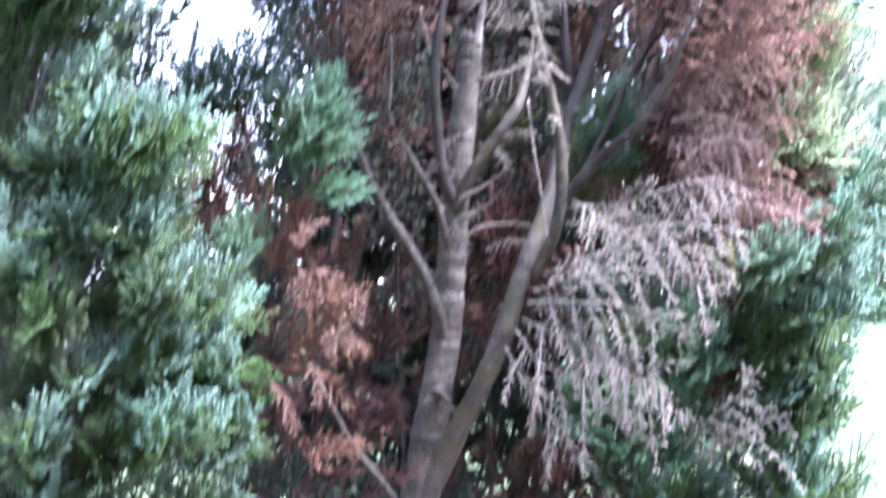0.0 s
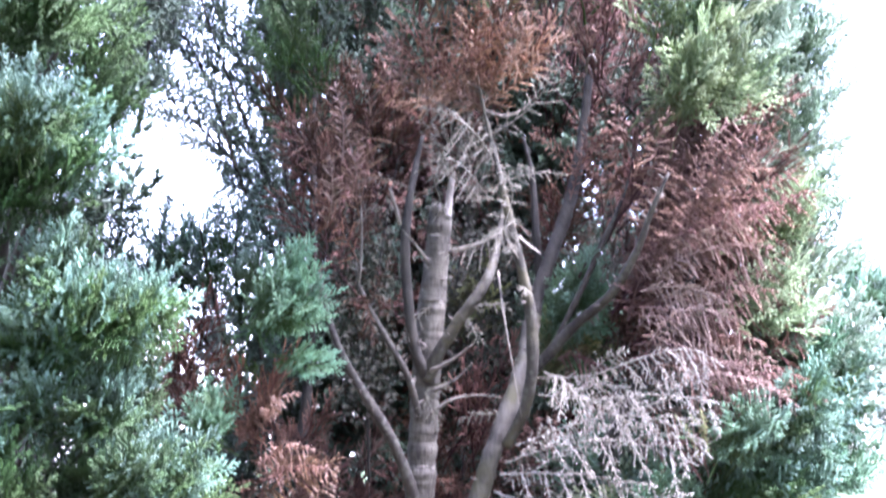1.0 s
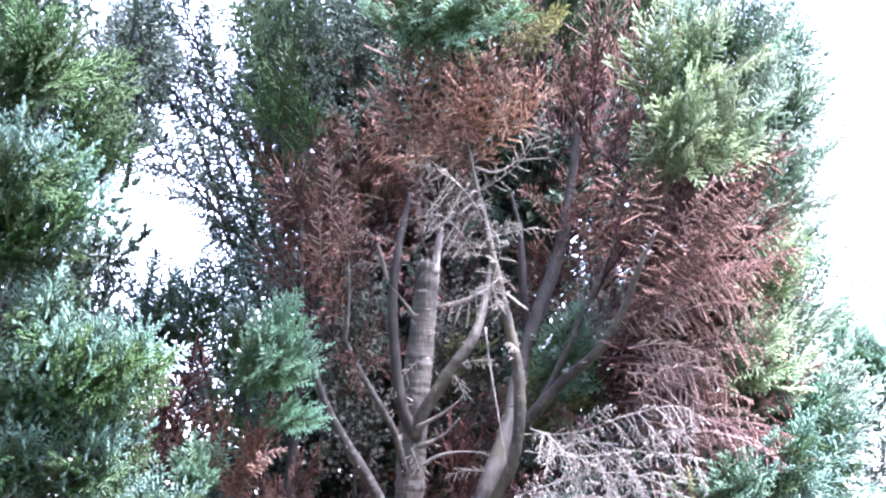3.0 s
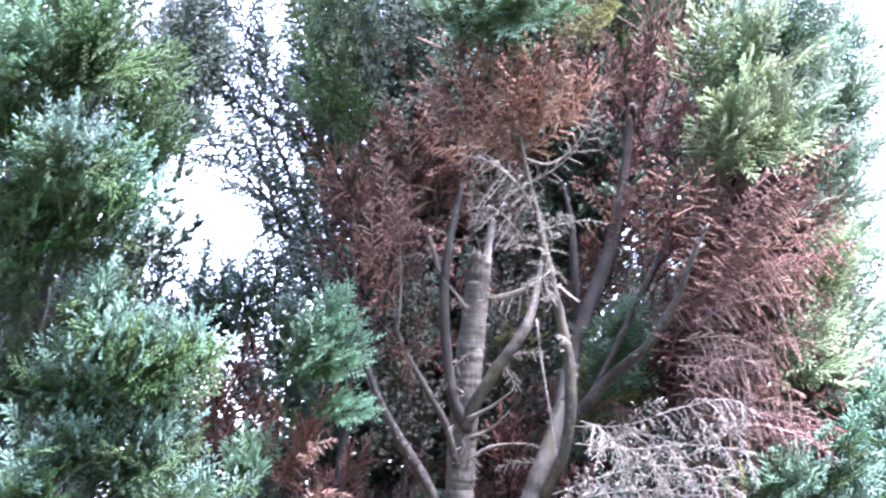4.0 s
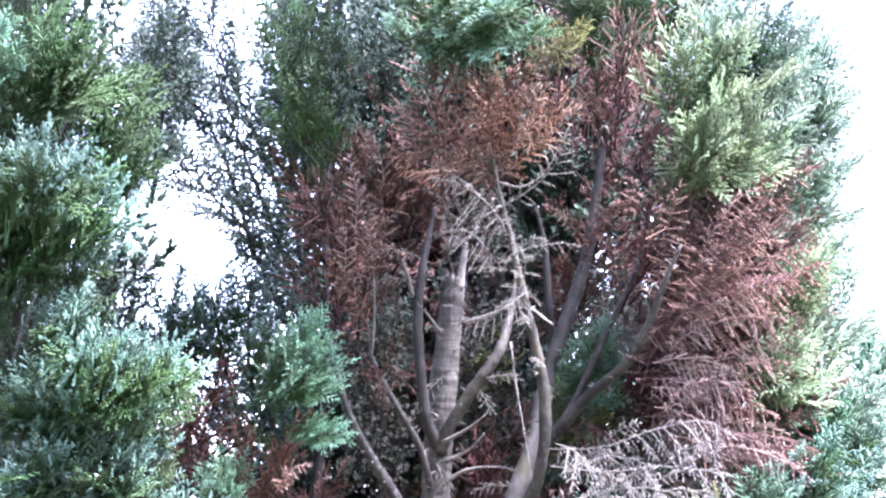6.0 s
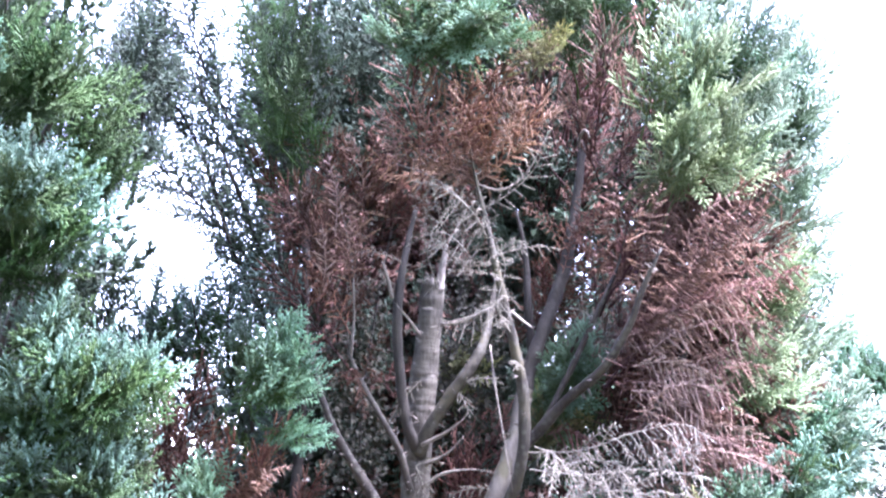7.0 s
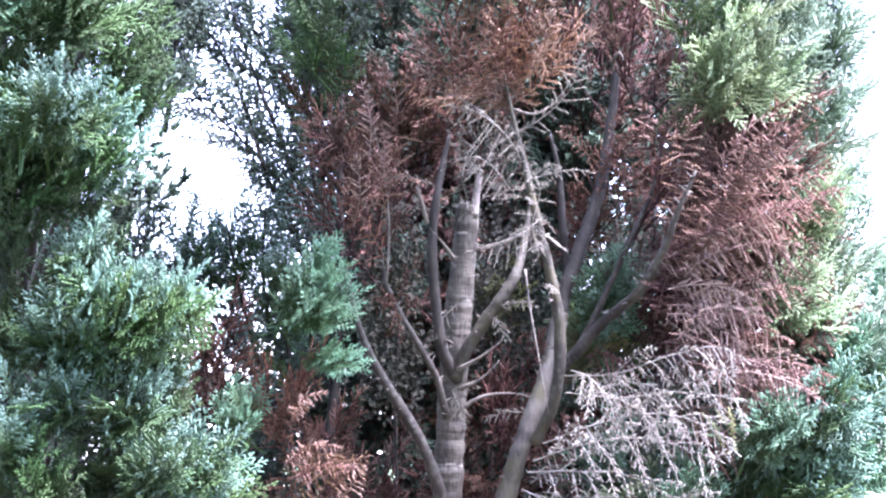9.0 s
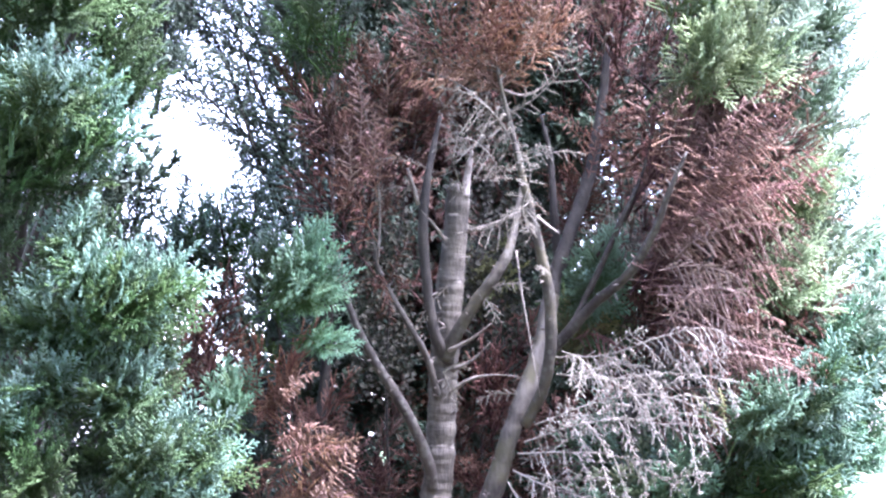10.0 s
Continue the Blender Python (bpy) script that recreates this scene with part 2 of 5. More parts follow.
class Foliage:
    """Collects needles (one triangle each) and thin stems."""

    def __init__(self, seed):
        self.rng = np.random.default_rng(seed)
        self.v, self.f, self.a, self.n = [], [], [], 0

    def add(self, verts, faces, age_shade):
        self.v.append(verts), self.f.append(faces + self.n), self.a.append(age_shade)
        self.n += len(verts)

    def stem(self, line, r0, r1, age_shade=0.0):
        line = np.asarray(line)
        d = line[-1] - line[0]
        u = np.cross(d, (0.31, 0.87, 0.4))
        u /= np.linalg.norm(u) + 1e-9
        w = np.cross(d / (np.linalg.norm(d) + 1e-9), u)
        rr = np.linspace(r0, r1, len(line))[:, None]
        rings = [line + rr * (u * math.cos(t) + w * math.sin(t)) for t in (0, 2.094, 4.189)]
        verts = np.stack(rings, 1).reshape(-1, 3)
        faces = []
        for i in range(len(line) - 1):
            for k in range(3):
                k2 = (k + 1) % 3
                faces += [(3 * i + k, 3 * i + k2, 3 * i + 3 + k2), (3 * i + k, 3 * i + 3 + k2, 3 * i + 3 + k)]
        self.add(verts, np.array(faces), np.broadcast_to(age_shade, (len(verts),)))

    def finger(self, base, way, length, spec, age0, age1, bend):
        """A young shoot set all round with needles that point forwards."""
        n = max(4, int(length / spec["gap"]))
        s = (np.arange(n) + self.rng.uniform(0, 1)) / n
        way = way / np.linalg.norm(way)
        p = base + np.outer(s * length, way) + np.outer((s * length) ** 2, bend)
        f = way + np.outer(2 * s * length, bend)
        f /= np.linalg.norm(f, axis=1)[:, None]
        u = np.cross(f, (0.2, 0.9, 0.37))
        u /= np.linalg.norm(u, axis=1)[:, None]
        w = np.cross(f, u)
        t = np.arange(n) * 2.4 + self.rng.uniform(0, 6)
        rad = u * np.cos(t)[:, None] + w * np.sin(t)[:, None]
        side = np.cross(f, rad)
        nl = spec["needle"] * (1 - 0.45 * s ** 2) * self.rng.uniform(0.75, 1.2, n)
        tip = p + (f * spec["ahead"] + rad * (1 - spec["ahead"] * 0.5)) * nl[:, None]
        wd = spec["wide"] * self.rng.uniform(0.8, 1.2, n)[:, None] / 2
        verts = np.stack([p - side * wd, p + side * wd, tip], 1).reshape(-1, 3)
        age_shade = age0 + (age1 - age0) * s
        self.add(verts, np.arange(3 * n).reshape(-1, 3), np.repeat(age_shade, 3) + np.tile([-0.1, -0.1, 0.12], n))
        if spec["stick"]:
            self.stem(p[[0, n - 1]], spec["stick"], spec["stick"] * spec["taper"], np.repeat([age0, age1], 3))
        return p[-1]

    def plume(self, base, way, normal, length, spec):
        """A flat, feather-like spray: an axis with side shoots to both sides."""
        rng = self.rng
        way = way / np.linalg.norm(way)
        sideways = np.cross(normal, way)
        sideways /= np.linalg.norm(sideways)
        up = np.cross(way, sideways)
        bend = (up * rng.uniform(-1, 1) + np.array((0, 0, -1.0)) * spec["droop"] + sideways * rng.uniform(-1, 1)) * 0.9
        m = max(5, int(length / spec["step"]))
        s = np.linspace(0.08, 0.97, m)
        pts = base + np.outer(s * length, way) + np.outer((s * length) ** 2, bend)
        self.stem(np.vstack([base[None], pts[::2], pts[-1:]]), spec["axis"], spec["axis"] * 0.35, 0.0)
        for i in range(m):
            if rng.random() < spec["bald"]:
                continue
            sgn = 1 if i % 2 else -1
            ang = radians(rng.uniform(*spec["angle"]))
            roll = rng.normal(0, spec["roll"])
            out = sideways * sgn * math.cos(roll) + up * math.sin(roll)
            d = way * math.cos(ang) + out * math.sin(ang)
            shape = math.sin(math.pi * min(1, 0.18 + 0.82 * s[i]) ** 0.8) ** 0.6 if s[i] < 0.95 else 0.35
            ln = spec["finger"] * (0.35 + 0.75 * shape) * rng.uniform(0.7, 1.25)
            fb = (way * 4 + np.array((0, 0, -1.0)) * spec["droop"] * 6 + rng.normal(0, 3, 3))
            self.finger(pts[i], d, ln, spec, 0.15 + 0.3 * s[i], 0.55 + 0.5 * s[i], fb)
        self.finger(pts[-1], way + bend * length, spec["finger"] * 0.8, spec, 0.5, 1.0, np.zeros(3))

    def mesh(self, name):
        v, f, a = np.vstack(self.v), np.vstack(self.f), np.concatenate(self.a)
        me = bpy.data.meshes.new(name)
        me.vertices.add(len(v))
        me.vertices.foreach_set("co", v.astype(np.float32).ravel())
        me.loops.add(len(f) * 3)
        me.loops.foreach_set("vertex_index", f.astype(np.int32).ravel())
        me.polygons.add(len(f))
        me.polygons.foreach_set("loop_start", np.arange(0, len(f) * 3, 3, dtype=np.int32))
        me.attributes.new("age_shade", "FLOAT", "POINT").data.foreach_set("value", np.clip(a, 0, 1).astype(np.float32))
        me.update()
        return me


LIVE = dict(gap=0.0046, needle=0.0074, ahead=0.62, wide=0.0068, stick=0.0033, taper=0.6, droop=0.16, step=0.0105, axis=0.0024, bald=0.04,
            angle=(34, 56), roll=0.3, finger=0.029, deep=1)
SOFT = dict(LIVE, finger=0.027, step=0.0102, needle=0.0070, wide=0.0064, stick=0.0033, roll=0.16)
RANGY = dict(LIVE, finger=0.036, step=0.0120, angle=(24, 46), roll=0.2, gap=0.0055, needle=0.0078, wide=0.0066, stick=0.0032)
SHADED = dict(LIVE, gap=0.007, needle=0.011, wide=0.009, step=0.013, finger=0.032)
FAR = dict(LIVE, deep=0, gap=0.013, needle=0.022, wide=0.024, stick=0.007, step=0.027, finger=0.060, roll=0.6)
LONG = dict(LIVE, deep=0, taper=0.4, gap=0.0042, needle=0.0075, ahead=0.9, wide=0.0048, stick=0.0029, droop=0.4, step=0.0150, bald=0.12, angle=(20, 46), roll=0.5, finger=0.062)
BARREN = dict(LIVE, deep=0, taper=0.4, gap=0.0034, needle=0.0065, ahead=0.7, wide=0.0034, stick=0.0022, droop=0.5, step=0.011, bald=0.15,
              angle=(40, 75), roll=0.7, finger=0.040)


def clump_mesh(name, seed, spec, material, plumes, length, spread, tail=0.12):
    """A branchlet along +z: plumes to both sides in a loose fan whose upper face looks along +y."""
    fo = Foliage(seed)
    rng = fo.rng
    fo.stem(np.array([(0, 0, -tail), (0.004, 0.003, -tail / 2), (0, 0, 0), (0, 0, length * 0.8)]), 0.004, 0.0018)
    for i in range(plumes):
        k = i / plumes
        z = length * (0.95 * k - 0.12)
        tilt = radians(spread) * (1.05 - 0.55 * k) * rng.uniform(0.7, 1.2) * (1 if i % 2 else -1)
        lift = rng.normal(0.12, 0.2)
        d = np.array((math.sin(tilt) * math.cos(lift), math.sin(lift), math.cos(tilt) * math.cos(lift)))
        nrm = np.array((rng.normal(0, 0.17), 1.0, -0.25 + rng.normal(0, 0.17)))
        ln = length * rng.uniform(0.42, 0.62) * (1.15 - 0.35 * k)
        fo.plume(np.array((0, 0, z)), d, nrm, ln, spec)
    fo.plume(np.array((0, 0, length * 0.75)), np.array((rng.normal(0, 0.15), 0.1, 1.0)), np.array((0, 1.0, 0)), length * 0.5, spec)
    if spec["deep"]:                                  # old growth near the branch, young growth at the outer ends; inner shade is deepened with it
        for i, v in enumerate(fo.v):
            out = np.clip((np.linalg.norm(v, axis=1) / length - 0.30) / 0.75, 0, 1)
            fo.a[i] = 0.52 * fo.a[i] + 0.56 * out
    me = fo.mesh(name)
    me.materials.append(material)
    return me


def kinds(name, spec, material, plumes, length, spread, many=4):
    return [clump_mesh(name, 31 * k + len(name), spec, material, plumes, length, spread) for k in range(many)]


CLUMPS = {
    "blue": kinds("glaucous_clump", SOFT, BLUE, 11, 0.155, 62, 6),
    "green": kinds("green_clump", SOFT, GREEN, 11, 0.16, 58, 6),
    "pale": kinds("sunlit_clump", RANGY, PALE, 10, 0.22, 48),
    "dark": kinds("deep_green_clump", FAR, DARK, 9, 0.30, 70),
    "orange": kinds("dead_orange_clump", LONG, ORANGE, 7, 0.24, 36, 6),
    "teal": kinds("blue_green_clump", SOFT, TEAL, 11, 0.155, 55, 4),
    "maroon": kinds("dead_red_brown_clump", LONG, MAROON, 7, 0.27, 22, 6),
    "russet": kinds("dead_russet_clump", LONG, SHADED_RUSSET, 7, 0.24, 40, 4),
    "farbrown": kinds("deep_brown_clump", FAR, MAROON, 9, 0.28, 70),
    "grey": kinds("dead_grey_clump", BARREN, SHADED_GREY, 7, 0.20, 55),
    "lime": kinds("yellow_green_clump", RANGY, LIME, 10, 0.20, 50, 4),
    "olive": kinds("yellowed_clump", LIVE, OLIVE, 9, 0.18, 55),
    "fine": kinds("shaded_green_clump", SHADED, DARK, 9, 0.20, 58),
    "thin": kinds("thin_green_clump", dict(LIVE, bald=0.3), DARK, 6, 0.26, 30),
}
PART_OF = {"farbrown": "dead_foliage", "orange": "dead_foliage", "russet": "dead_foliage", "maroon": "dead_foliage", "grey": "dead_branchlet"}
LABEL_OF = {"orange": "orange-brown dead foliage", "russet": "dead foliage in a brown darkened for shade", "maroon": "dark red-brown dead foliage", "grey": "bare grey dead twigs"}


def clump(tree, where, aim, kind, size=1.0, rng=random, face=(0, -0.75, 0.65)):
    """One branchlet, its tip along aim and its upper face turned towards face."""
    ob = new(PART_OF.get(kind, "foliage_clump"), rng.choice(CLUMPS[kind]))
    z = Vector(aim).normalized()
    y = Vector(face) + Vector([rng.gauss(0, 0.17) for _ in range(3)])
    y = (y - z * y.dot(z)).normalized()
    turn = Matrix((y.cross(z), y, z)).transposed().to_4x4()
    ob.parent = branch_at(tree, where, 0.22)
    ob.matrix_parent_inverse = Matrix.Translation(-ob.parent.location)
    ob.matrix_basis = Matrix.Translation(where) @ turn @ Matrix.Scale(size, 4)
    return tagged(ob, LABEL_OF.get(kind, ""))


def pad(tree, centre, size, count, kind, aim, seed, scale=1.0, wild=0.26):
    """A pad of foliage: branchlets spread over the outer side of an ellipsoid, leaning outwards and along aim."""
    rng = random.Random(seed)
    c, s, a = Vector(centre), Vector(size), Vector(aim).normalized()
    if kind in ("blue", "green", "teal"):               # soft young growth: more and finer branchlets
        count = int(count * 1.6 + 0.5)
    for i in range(count):
        zz = 1 - 2 * (i + 0.5) / count
        az = i * 2.39996 + rng.uniform(-0.3, 0.3)
        rr = math.sqrt(max(0, 1 - zz * zz))
        d = Vector((rr * math.cos(az), rr * math.sin(az), zz))
        if d.y > 0 and rng.random() < 0.6:
            d.y = -d.y
        q = d * (0.3 + 0.65 * math.sqrt(rng.random()))
        p = c + Vector((q.x * s.x, q.y * s.y, q.z * s.z))
        way = Vector((a.x, a.y * 0.55, a.z)) + d * (0.6 if wild > 0.25 else 0.3) + Vector([rng.gauss(0, wild) for _ in range(3)])
        own = "green" if kind == "blue" and d.z < 0.2 and rng.random() < 0.72 else kind      # greener underneath; the pad's underside shade is in this darker green
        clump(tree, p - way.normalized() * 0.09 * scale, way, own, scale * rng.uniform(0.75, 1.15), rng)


# ---- ground ----
gm, gn, gl = nodes_of("mown_grass")
gp = gn.new("ShaderNodeNewGeometry")
g1, g2 = gn.new("ShaderNodeTexNoise"), gn.new("ShaderNodeTexNoise")
g1.inputs["Scale"].default_value, g2.inputs["Scale"].default_value = 0.5, 60
g2.inputs["Detail"].default_value = 6
gl.new(gp.outputs["Position"], g1.inputs["Vector"])
gl.new(gp.outputs["Position"], g2.inputs["Vector"])
ga = gn.new("ShaderNodeMath")
ga.operation = "ADD"
gl.new(g1.outputs["Fac"], ga.inputs[0])
gl.new(g2.outputs["Fac"], ga.inputs[1])
gr = gn.new("ShaderNodeMapRange")
gr.inputs[1].default_value, gr.inputs[2].default_value = 0.7, 1.3
gl.new(ga.outputs[0], gr.inputs[0])
gx = gn.new("ShaderNodeMix")
gx.data_type = "RGBA"
gx.inputs[6].default_value, gx.inputs[7].default_value = (0.025, 0.048, 0.011, 1), (0.066, 0.108, 0.028, 1)
gl.new(gr.outputs[0], gx.inputs[0])
gb = gn.new("ShaderNodeBsdfPrincipled")
gb.inputs["Roughness"].default_value = 0.8
# unseen bare soil and needle litter added under the trees to cut green bounce, lawn beyond
gd = gn.new("ShaderNodeVectorMath")
gd.operation = "DISTANCE"
gd.inputs[1].default_value = (-0.6, 6.0, 0)
gl.new(gp.outputs["Position"], gd.inputs[0])
gw = gn.new("ShaderNodeMath")
gw.operation = "MULTIPLY_ADD"
gw.inputs[1].default_value = 1.6
gl.new(g1.outputs["Fac"], gw.inputs[0])
gl.new(gd.outputs["Value"], gw.inputs[2])
ge = gn.new("ShaderNodeMapRange")
ge.inputs[1].default_value, ge.inputs[2].default_value = 5.0, 5.25
gl.new(gw.outputs[0], ge.inputs[0])
gs = gn.new("ShaderNodeMix")
gs.data_type = "RGBA"
gs.inputs[6].default_value, gs.inputs[7].default_value = (0.024, 0.017, 0.012, 1), (0.070, 0.047, 0.033, 1)
gl.new(g2.outputs["Fac"], gs.inputs[0])
gf = gn.new("ShaderNodeMix")
gf.data_type = "RGBA"
gl.new(ge.outputs[0], gf.inputs[0])
gl.new(gs.outputs[2], gf.inputs[6])
gl.new(gx.outputs[2], gf.inputs[7])
gl.new(gf.outputs[2], gb.inputs["Base Color"])
go = gn.new("ShaderNodeOutputMaterial")
gl.new(gb.outputs[0], go.inputs["Surface"])
bm = bmesh.new()
bmesh.ops.create_grid(bm, x_segments=60, y_segments=60, size=400)
for v in bm.verts:
    r = math.hypot(v.co.x, v.co.y)
    v.co.z = 0.0 if r < 12 else 0.25 * noise.noise(v.co * 0.03) * min(1, (r - 12) / 40)
me = bpy.data.meshes.new("ground")
bm.to_mesh(me)
bm.free()
me.materials.append(gm)
tagged(new("ground", me), "bright mown green lawn behind the conifers", "lawn", kind="structure")

# ---- unseen plain wall added behind the viewer to hold back front sky light ----
wm, wnn, wll = nodes_of("grey_render")
wb = wnn.new("ShaderNodeBsdfPrincipled")
wt = wnn.new("ShaderNodeTexNoise")
wt.inputs["Scale"].default_value, wt.inputs["Detail"].default_value = 3.0, 8
wr = wnn.new("ShaderNodeMix")
wr.data_type = "RGBA"
wr.inputs[6].default_value, wr.inputs[7].default_value = (0.20, 0.18, 0.16, 1), (0.30, 0.27, 0.25, 1)
wll.new(wt.outputs["Fac"], wr.inputs[0])
wll.new(wr.outputs[2], wb.inputs["Base Color"])
wb.inputs["Roughness"].default_value = 0.9
wo = wnn.new("ShaderNodeOutputMaterial")
wll.new(wb.outputs[0], wo.inputs["Surface"])
bm = bmesh.new()
bmesh.ops.create_cube(bm, size=1, matrix=Matrix.Translation((-4, -3.15, 4.4)) @ Matrix.Diagonal((20, 0.3, 9.0, 1)))
bmesh.ops.bevel(bm, geom=bm.edges[:], offset=0.02, segments=2, affect="EDGES")
me = bpy.data.meshes.new("wall_south")
bm.to_mesh(me)
bm.free()
me.materials.append(wm)
tagged(new("wall_south", me), "plain grey wall added unseen behind the viewer to block front light", "wall", kind="structure")

# ---- the dying conifer: pale trunk, forked limbs, hollow of dead foliage ----
dying = thing("conifer_tree", (-0.092, 5.643, 0), "half-dead conifer, bare pale trunk, brown dead foliage, green ends", "tree")
part("trunk", tube("trunk", ((-0.103, 5.707, -0.002, 0.078), (-0.073, 5.654, 0.465, 0.061), (-0.04, 5.61, 0.85, 0.051), (0.006, 5.578, 1.131, 0.045), (0.045, 5.552, 1.354, 0.04), (0.06, 5.532, 1.531, 0.037), (0.069, 5.515, 1.68, 0.037),
     (0.086, 5.495, 1.857, 0.037), (0.103, 5.478, 2.006, 0.033), (0.118, 5.462, 2.148, 0.028)), 20, 26, 0.03, 0.14), TRUNK, dying, "pale ringed bark, sawn off at the top")
part("broken_stub", tube("broken_stub", ((0.132, 5.450, 2.118, 0.012), (0.139, 5.446, 2.172, 0.010), (0.147, 5.442, 2.210, 0.0085), (0.154, 5.446, 2.240, 0.003)), 10), BARE, dying, "stripped pale wood")
for turn, high, lean in ((2.2, 0.030, 0.3), (3.0, 0.018, 0.6), (3.9, 0.036, 0.2), (4.6, 0.022, 0.5), (5.6, 0.026, 0.3)):      # torn rim of the sawn trunk
    out = Vector((math.cos(turn), math.sin(turn), 0))
    foot = Vector((0.116, 5.464, 2.132)) + out * 0.023
    part("splinter", tube("splinter", ((*foot, 0.009), (*(foot + out * 0.004 * lean + Vector((0, 0, high * 0.6))), 0.006), (*(foot + out * 0.012 * lean + Vector((0, 0, high))), 0.0015)), 6, 3, 0.2), TRUNK if turn < 4 else BARE, dying)
part("broken_stub", tube("broken_stub", ((0.024, 5.519, 1.208, 0.019), (0.025, 5.493, 1.21, 0.015), (0.035, 5.479, 1.202, 0.006), (0.059, 5.473, 1.17, 0.004), (0.07, 5.465, 1.148, 0.001)), 10, 5, 0.15), LIMB, dying, "knot with a broken dry twig")
part("limb", tube("limb", ((0.033, 5.522, 1.354, 0.018), (0.024, 5.494, 1.421, 0.016), (-0.021, 5.451, 1.538, 0.014), (-0.079, 5.419, 1.636, 0.013), (-0.131, 5.389, 1.726, 0.0115), (-0.16, 5.382, 1.792, 0.009),
     (-0.187, 5.392, 1.88, 0.008), (-0.2, 5.402, 1.969, 0.005)), 12), LIMB, dying)
part("limb", tube("limb", ((0.08, 5.494, 1.686, 0.019), (0.046, 5.446, 1.758, 0.015), (0.029, 5.413, 1.867, 0.014), (0.021, 5.395, 2.027, 0.013), (0.032, 5.402, 2.147, 0.011), (0.053, 5.429, 2.255, 0.008), (0.072, 5.441, 2.332, 0.006)), 12), DARKBARK, dying)
part("limb", tube("limb", ((0.074, 5.483, 1.693, 0.019), (0.1, 5.457, 1.751, 0.018), (0.156, 5.427, 1.838, 0.017), (0.215, 5.407, 1.918, 0.015), (0.248, 5.42, 1.985, 0.013), (0.271, 5.47, 2.08, 0.009), (0.287, 5.511, 2.16, 0.005)), 12), MOSSY, dying)
part("limb", tube("limb", ((0.053, 5.475, 1.59, 0.01), (0.024, 5.432, 1.699, 0.009), (-0.023, 5.402, 1.785, 0.008), (-0.067, 5.394, 1.863, 0.007), (-0.1, 5.385, 1.938, 0.005), (-0.111, 5.375, 2.025, 0.003)), 10), LIMB, dying)
part("stem", tube("stem", ((-0.018, 5.593, 0.91, 0.036), (0.046, 5.547, 1.046, 0.031), (0.098, 5.495, 1.151, 0.029), (0.149, 5.443, 1.255, 0.027), (0.192, 5.411, 1.357, 0.026), (0.238, 5.394, 1.502, 0.025), (0.289, 5.401, 1.625, 0.023),
     (0.329, 5.427, 1.75, 0.022), (0.355, 5.455, 1.855, 0.021)), 16, 8), STEM, dying, "pale second stem with a little moss")
# upper stretch of the same stem; shade inside the crown deepens its reddish bark colour
part("limb", tube("limb", ((0.354, 5.457, 1.84, 0.021), (0.365, 5.47, 1.9, 0.02), (0.41, 5.496, 2.022, 0.019), (0.474, 5.557, 2.196, 0.017), (0.513, 5.596, 2.386, 0.014), (0.535, 5.618, 2.546, 0.01)), 12, 8), DARKBARK, dying, "dark reddish bark, darkened for the shade inside the crown")
part("limb", tube("limb", ((0.272, 5.363, 1.516, 0.014), (0.316, 5.323, 1.602, 0.015), (0.338, 5.29, 1.708, 0.015), (0.337, 5.266, 1.835, 0.015), (0.315, 5.242, 1.955, 0.013), (0.287, 5.228, 2.076, 0.011),
     (0.255, 5.211, 2.224, 0.008), (0.226, 5.216, 2.362, 0.005), (0.21, 5.225, 2.458, 0.003)), 12), MOSSY, dying)
part("limb", tube("limb", ((0.323, 5.433, 1.692, 0.015), (0.375, 5.408, 1.735, 0.015), (0.452, 5.358, 1.819, 0.014), (0.536, 5.249, 1.891, 0.012), (0.594, 5.178, 1.985, 0.01), (0.631, 5.127, 2.086, 0.007),
     (0.674, 5.096, 2.18, 0.003)), 12), LIMB, dying)
part("limb", tube("limb", ((0.401, 5.404, 1.769, 0.008), (0.48, 5.387, 1.924, 0.008), (0.553, 5.369, 2.076, 0.007), (0.594, 5.379, 2.166, 0.004), (0.619, 5.39, 2.249, 0.001)), 10), LIMB, dying)
part("limb", tube("limb", ((0.528, 5.354, 1.502, 0.018), (0.6, 5.338, 1.645, 0.017), (0.689, 5.32, 1.803, 0.014), (0.751, 5.305, 1.932, 0.012), (0.78, 5.291, 2.061, 0.009), (0.831, 5.276, 2.19, 0.004)), 12), DARKBARK, dying)
part("limb", tube("limb", ((0.384, 5.604, 1.956, 0.013), (0.376, 5.609, 2.094, 0.011), (0.373, 5.633, 2.236, 0.008), (0.349, 5.639, 2.362, 0.004)), 10), DARKBARK, dying)
part("limb", tube("limb", ((-0.292, 5.895, 1.439, 0.015), (-0.254, 5.909, 1.756, 0.014), (-0.239, 5.889, 2.108, 0.012), (-0.232, 5.877, 2.48, 0.011), (-0.224, 5.842, 2.784, 0.01), (-0.216, 5.804, 3.121, 0.005)), 10), DARKBARK, dying)
part("limb", tube("limb", ((0.867, 5.794, 1.44, 0.019), (0.986, 5.729, 1.748, 0.016), (1.033, 5.69, 2.087, 0.013), (1.03, 5.679, 2.447, 0.011), (1.016, 5.684, 2.846, 0.007)), 10), DARKBARK, dying)


def twig(tree, points, material=DRYBARK, name="twig"):
    part(name, tube(name, points, 6, 4, 0.08), material, branch_at(tree, points[0]))


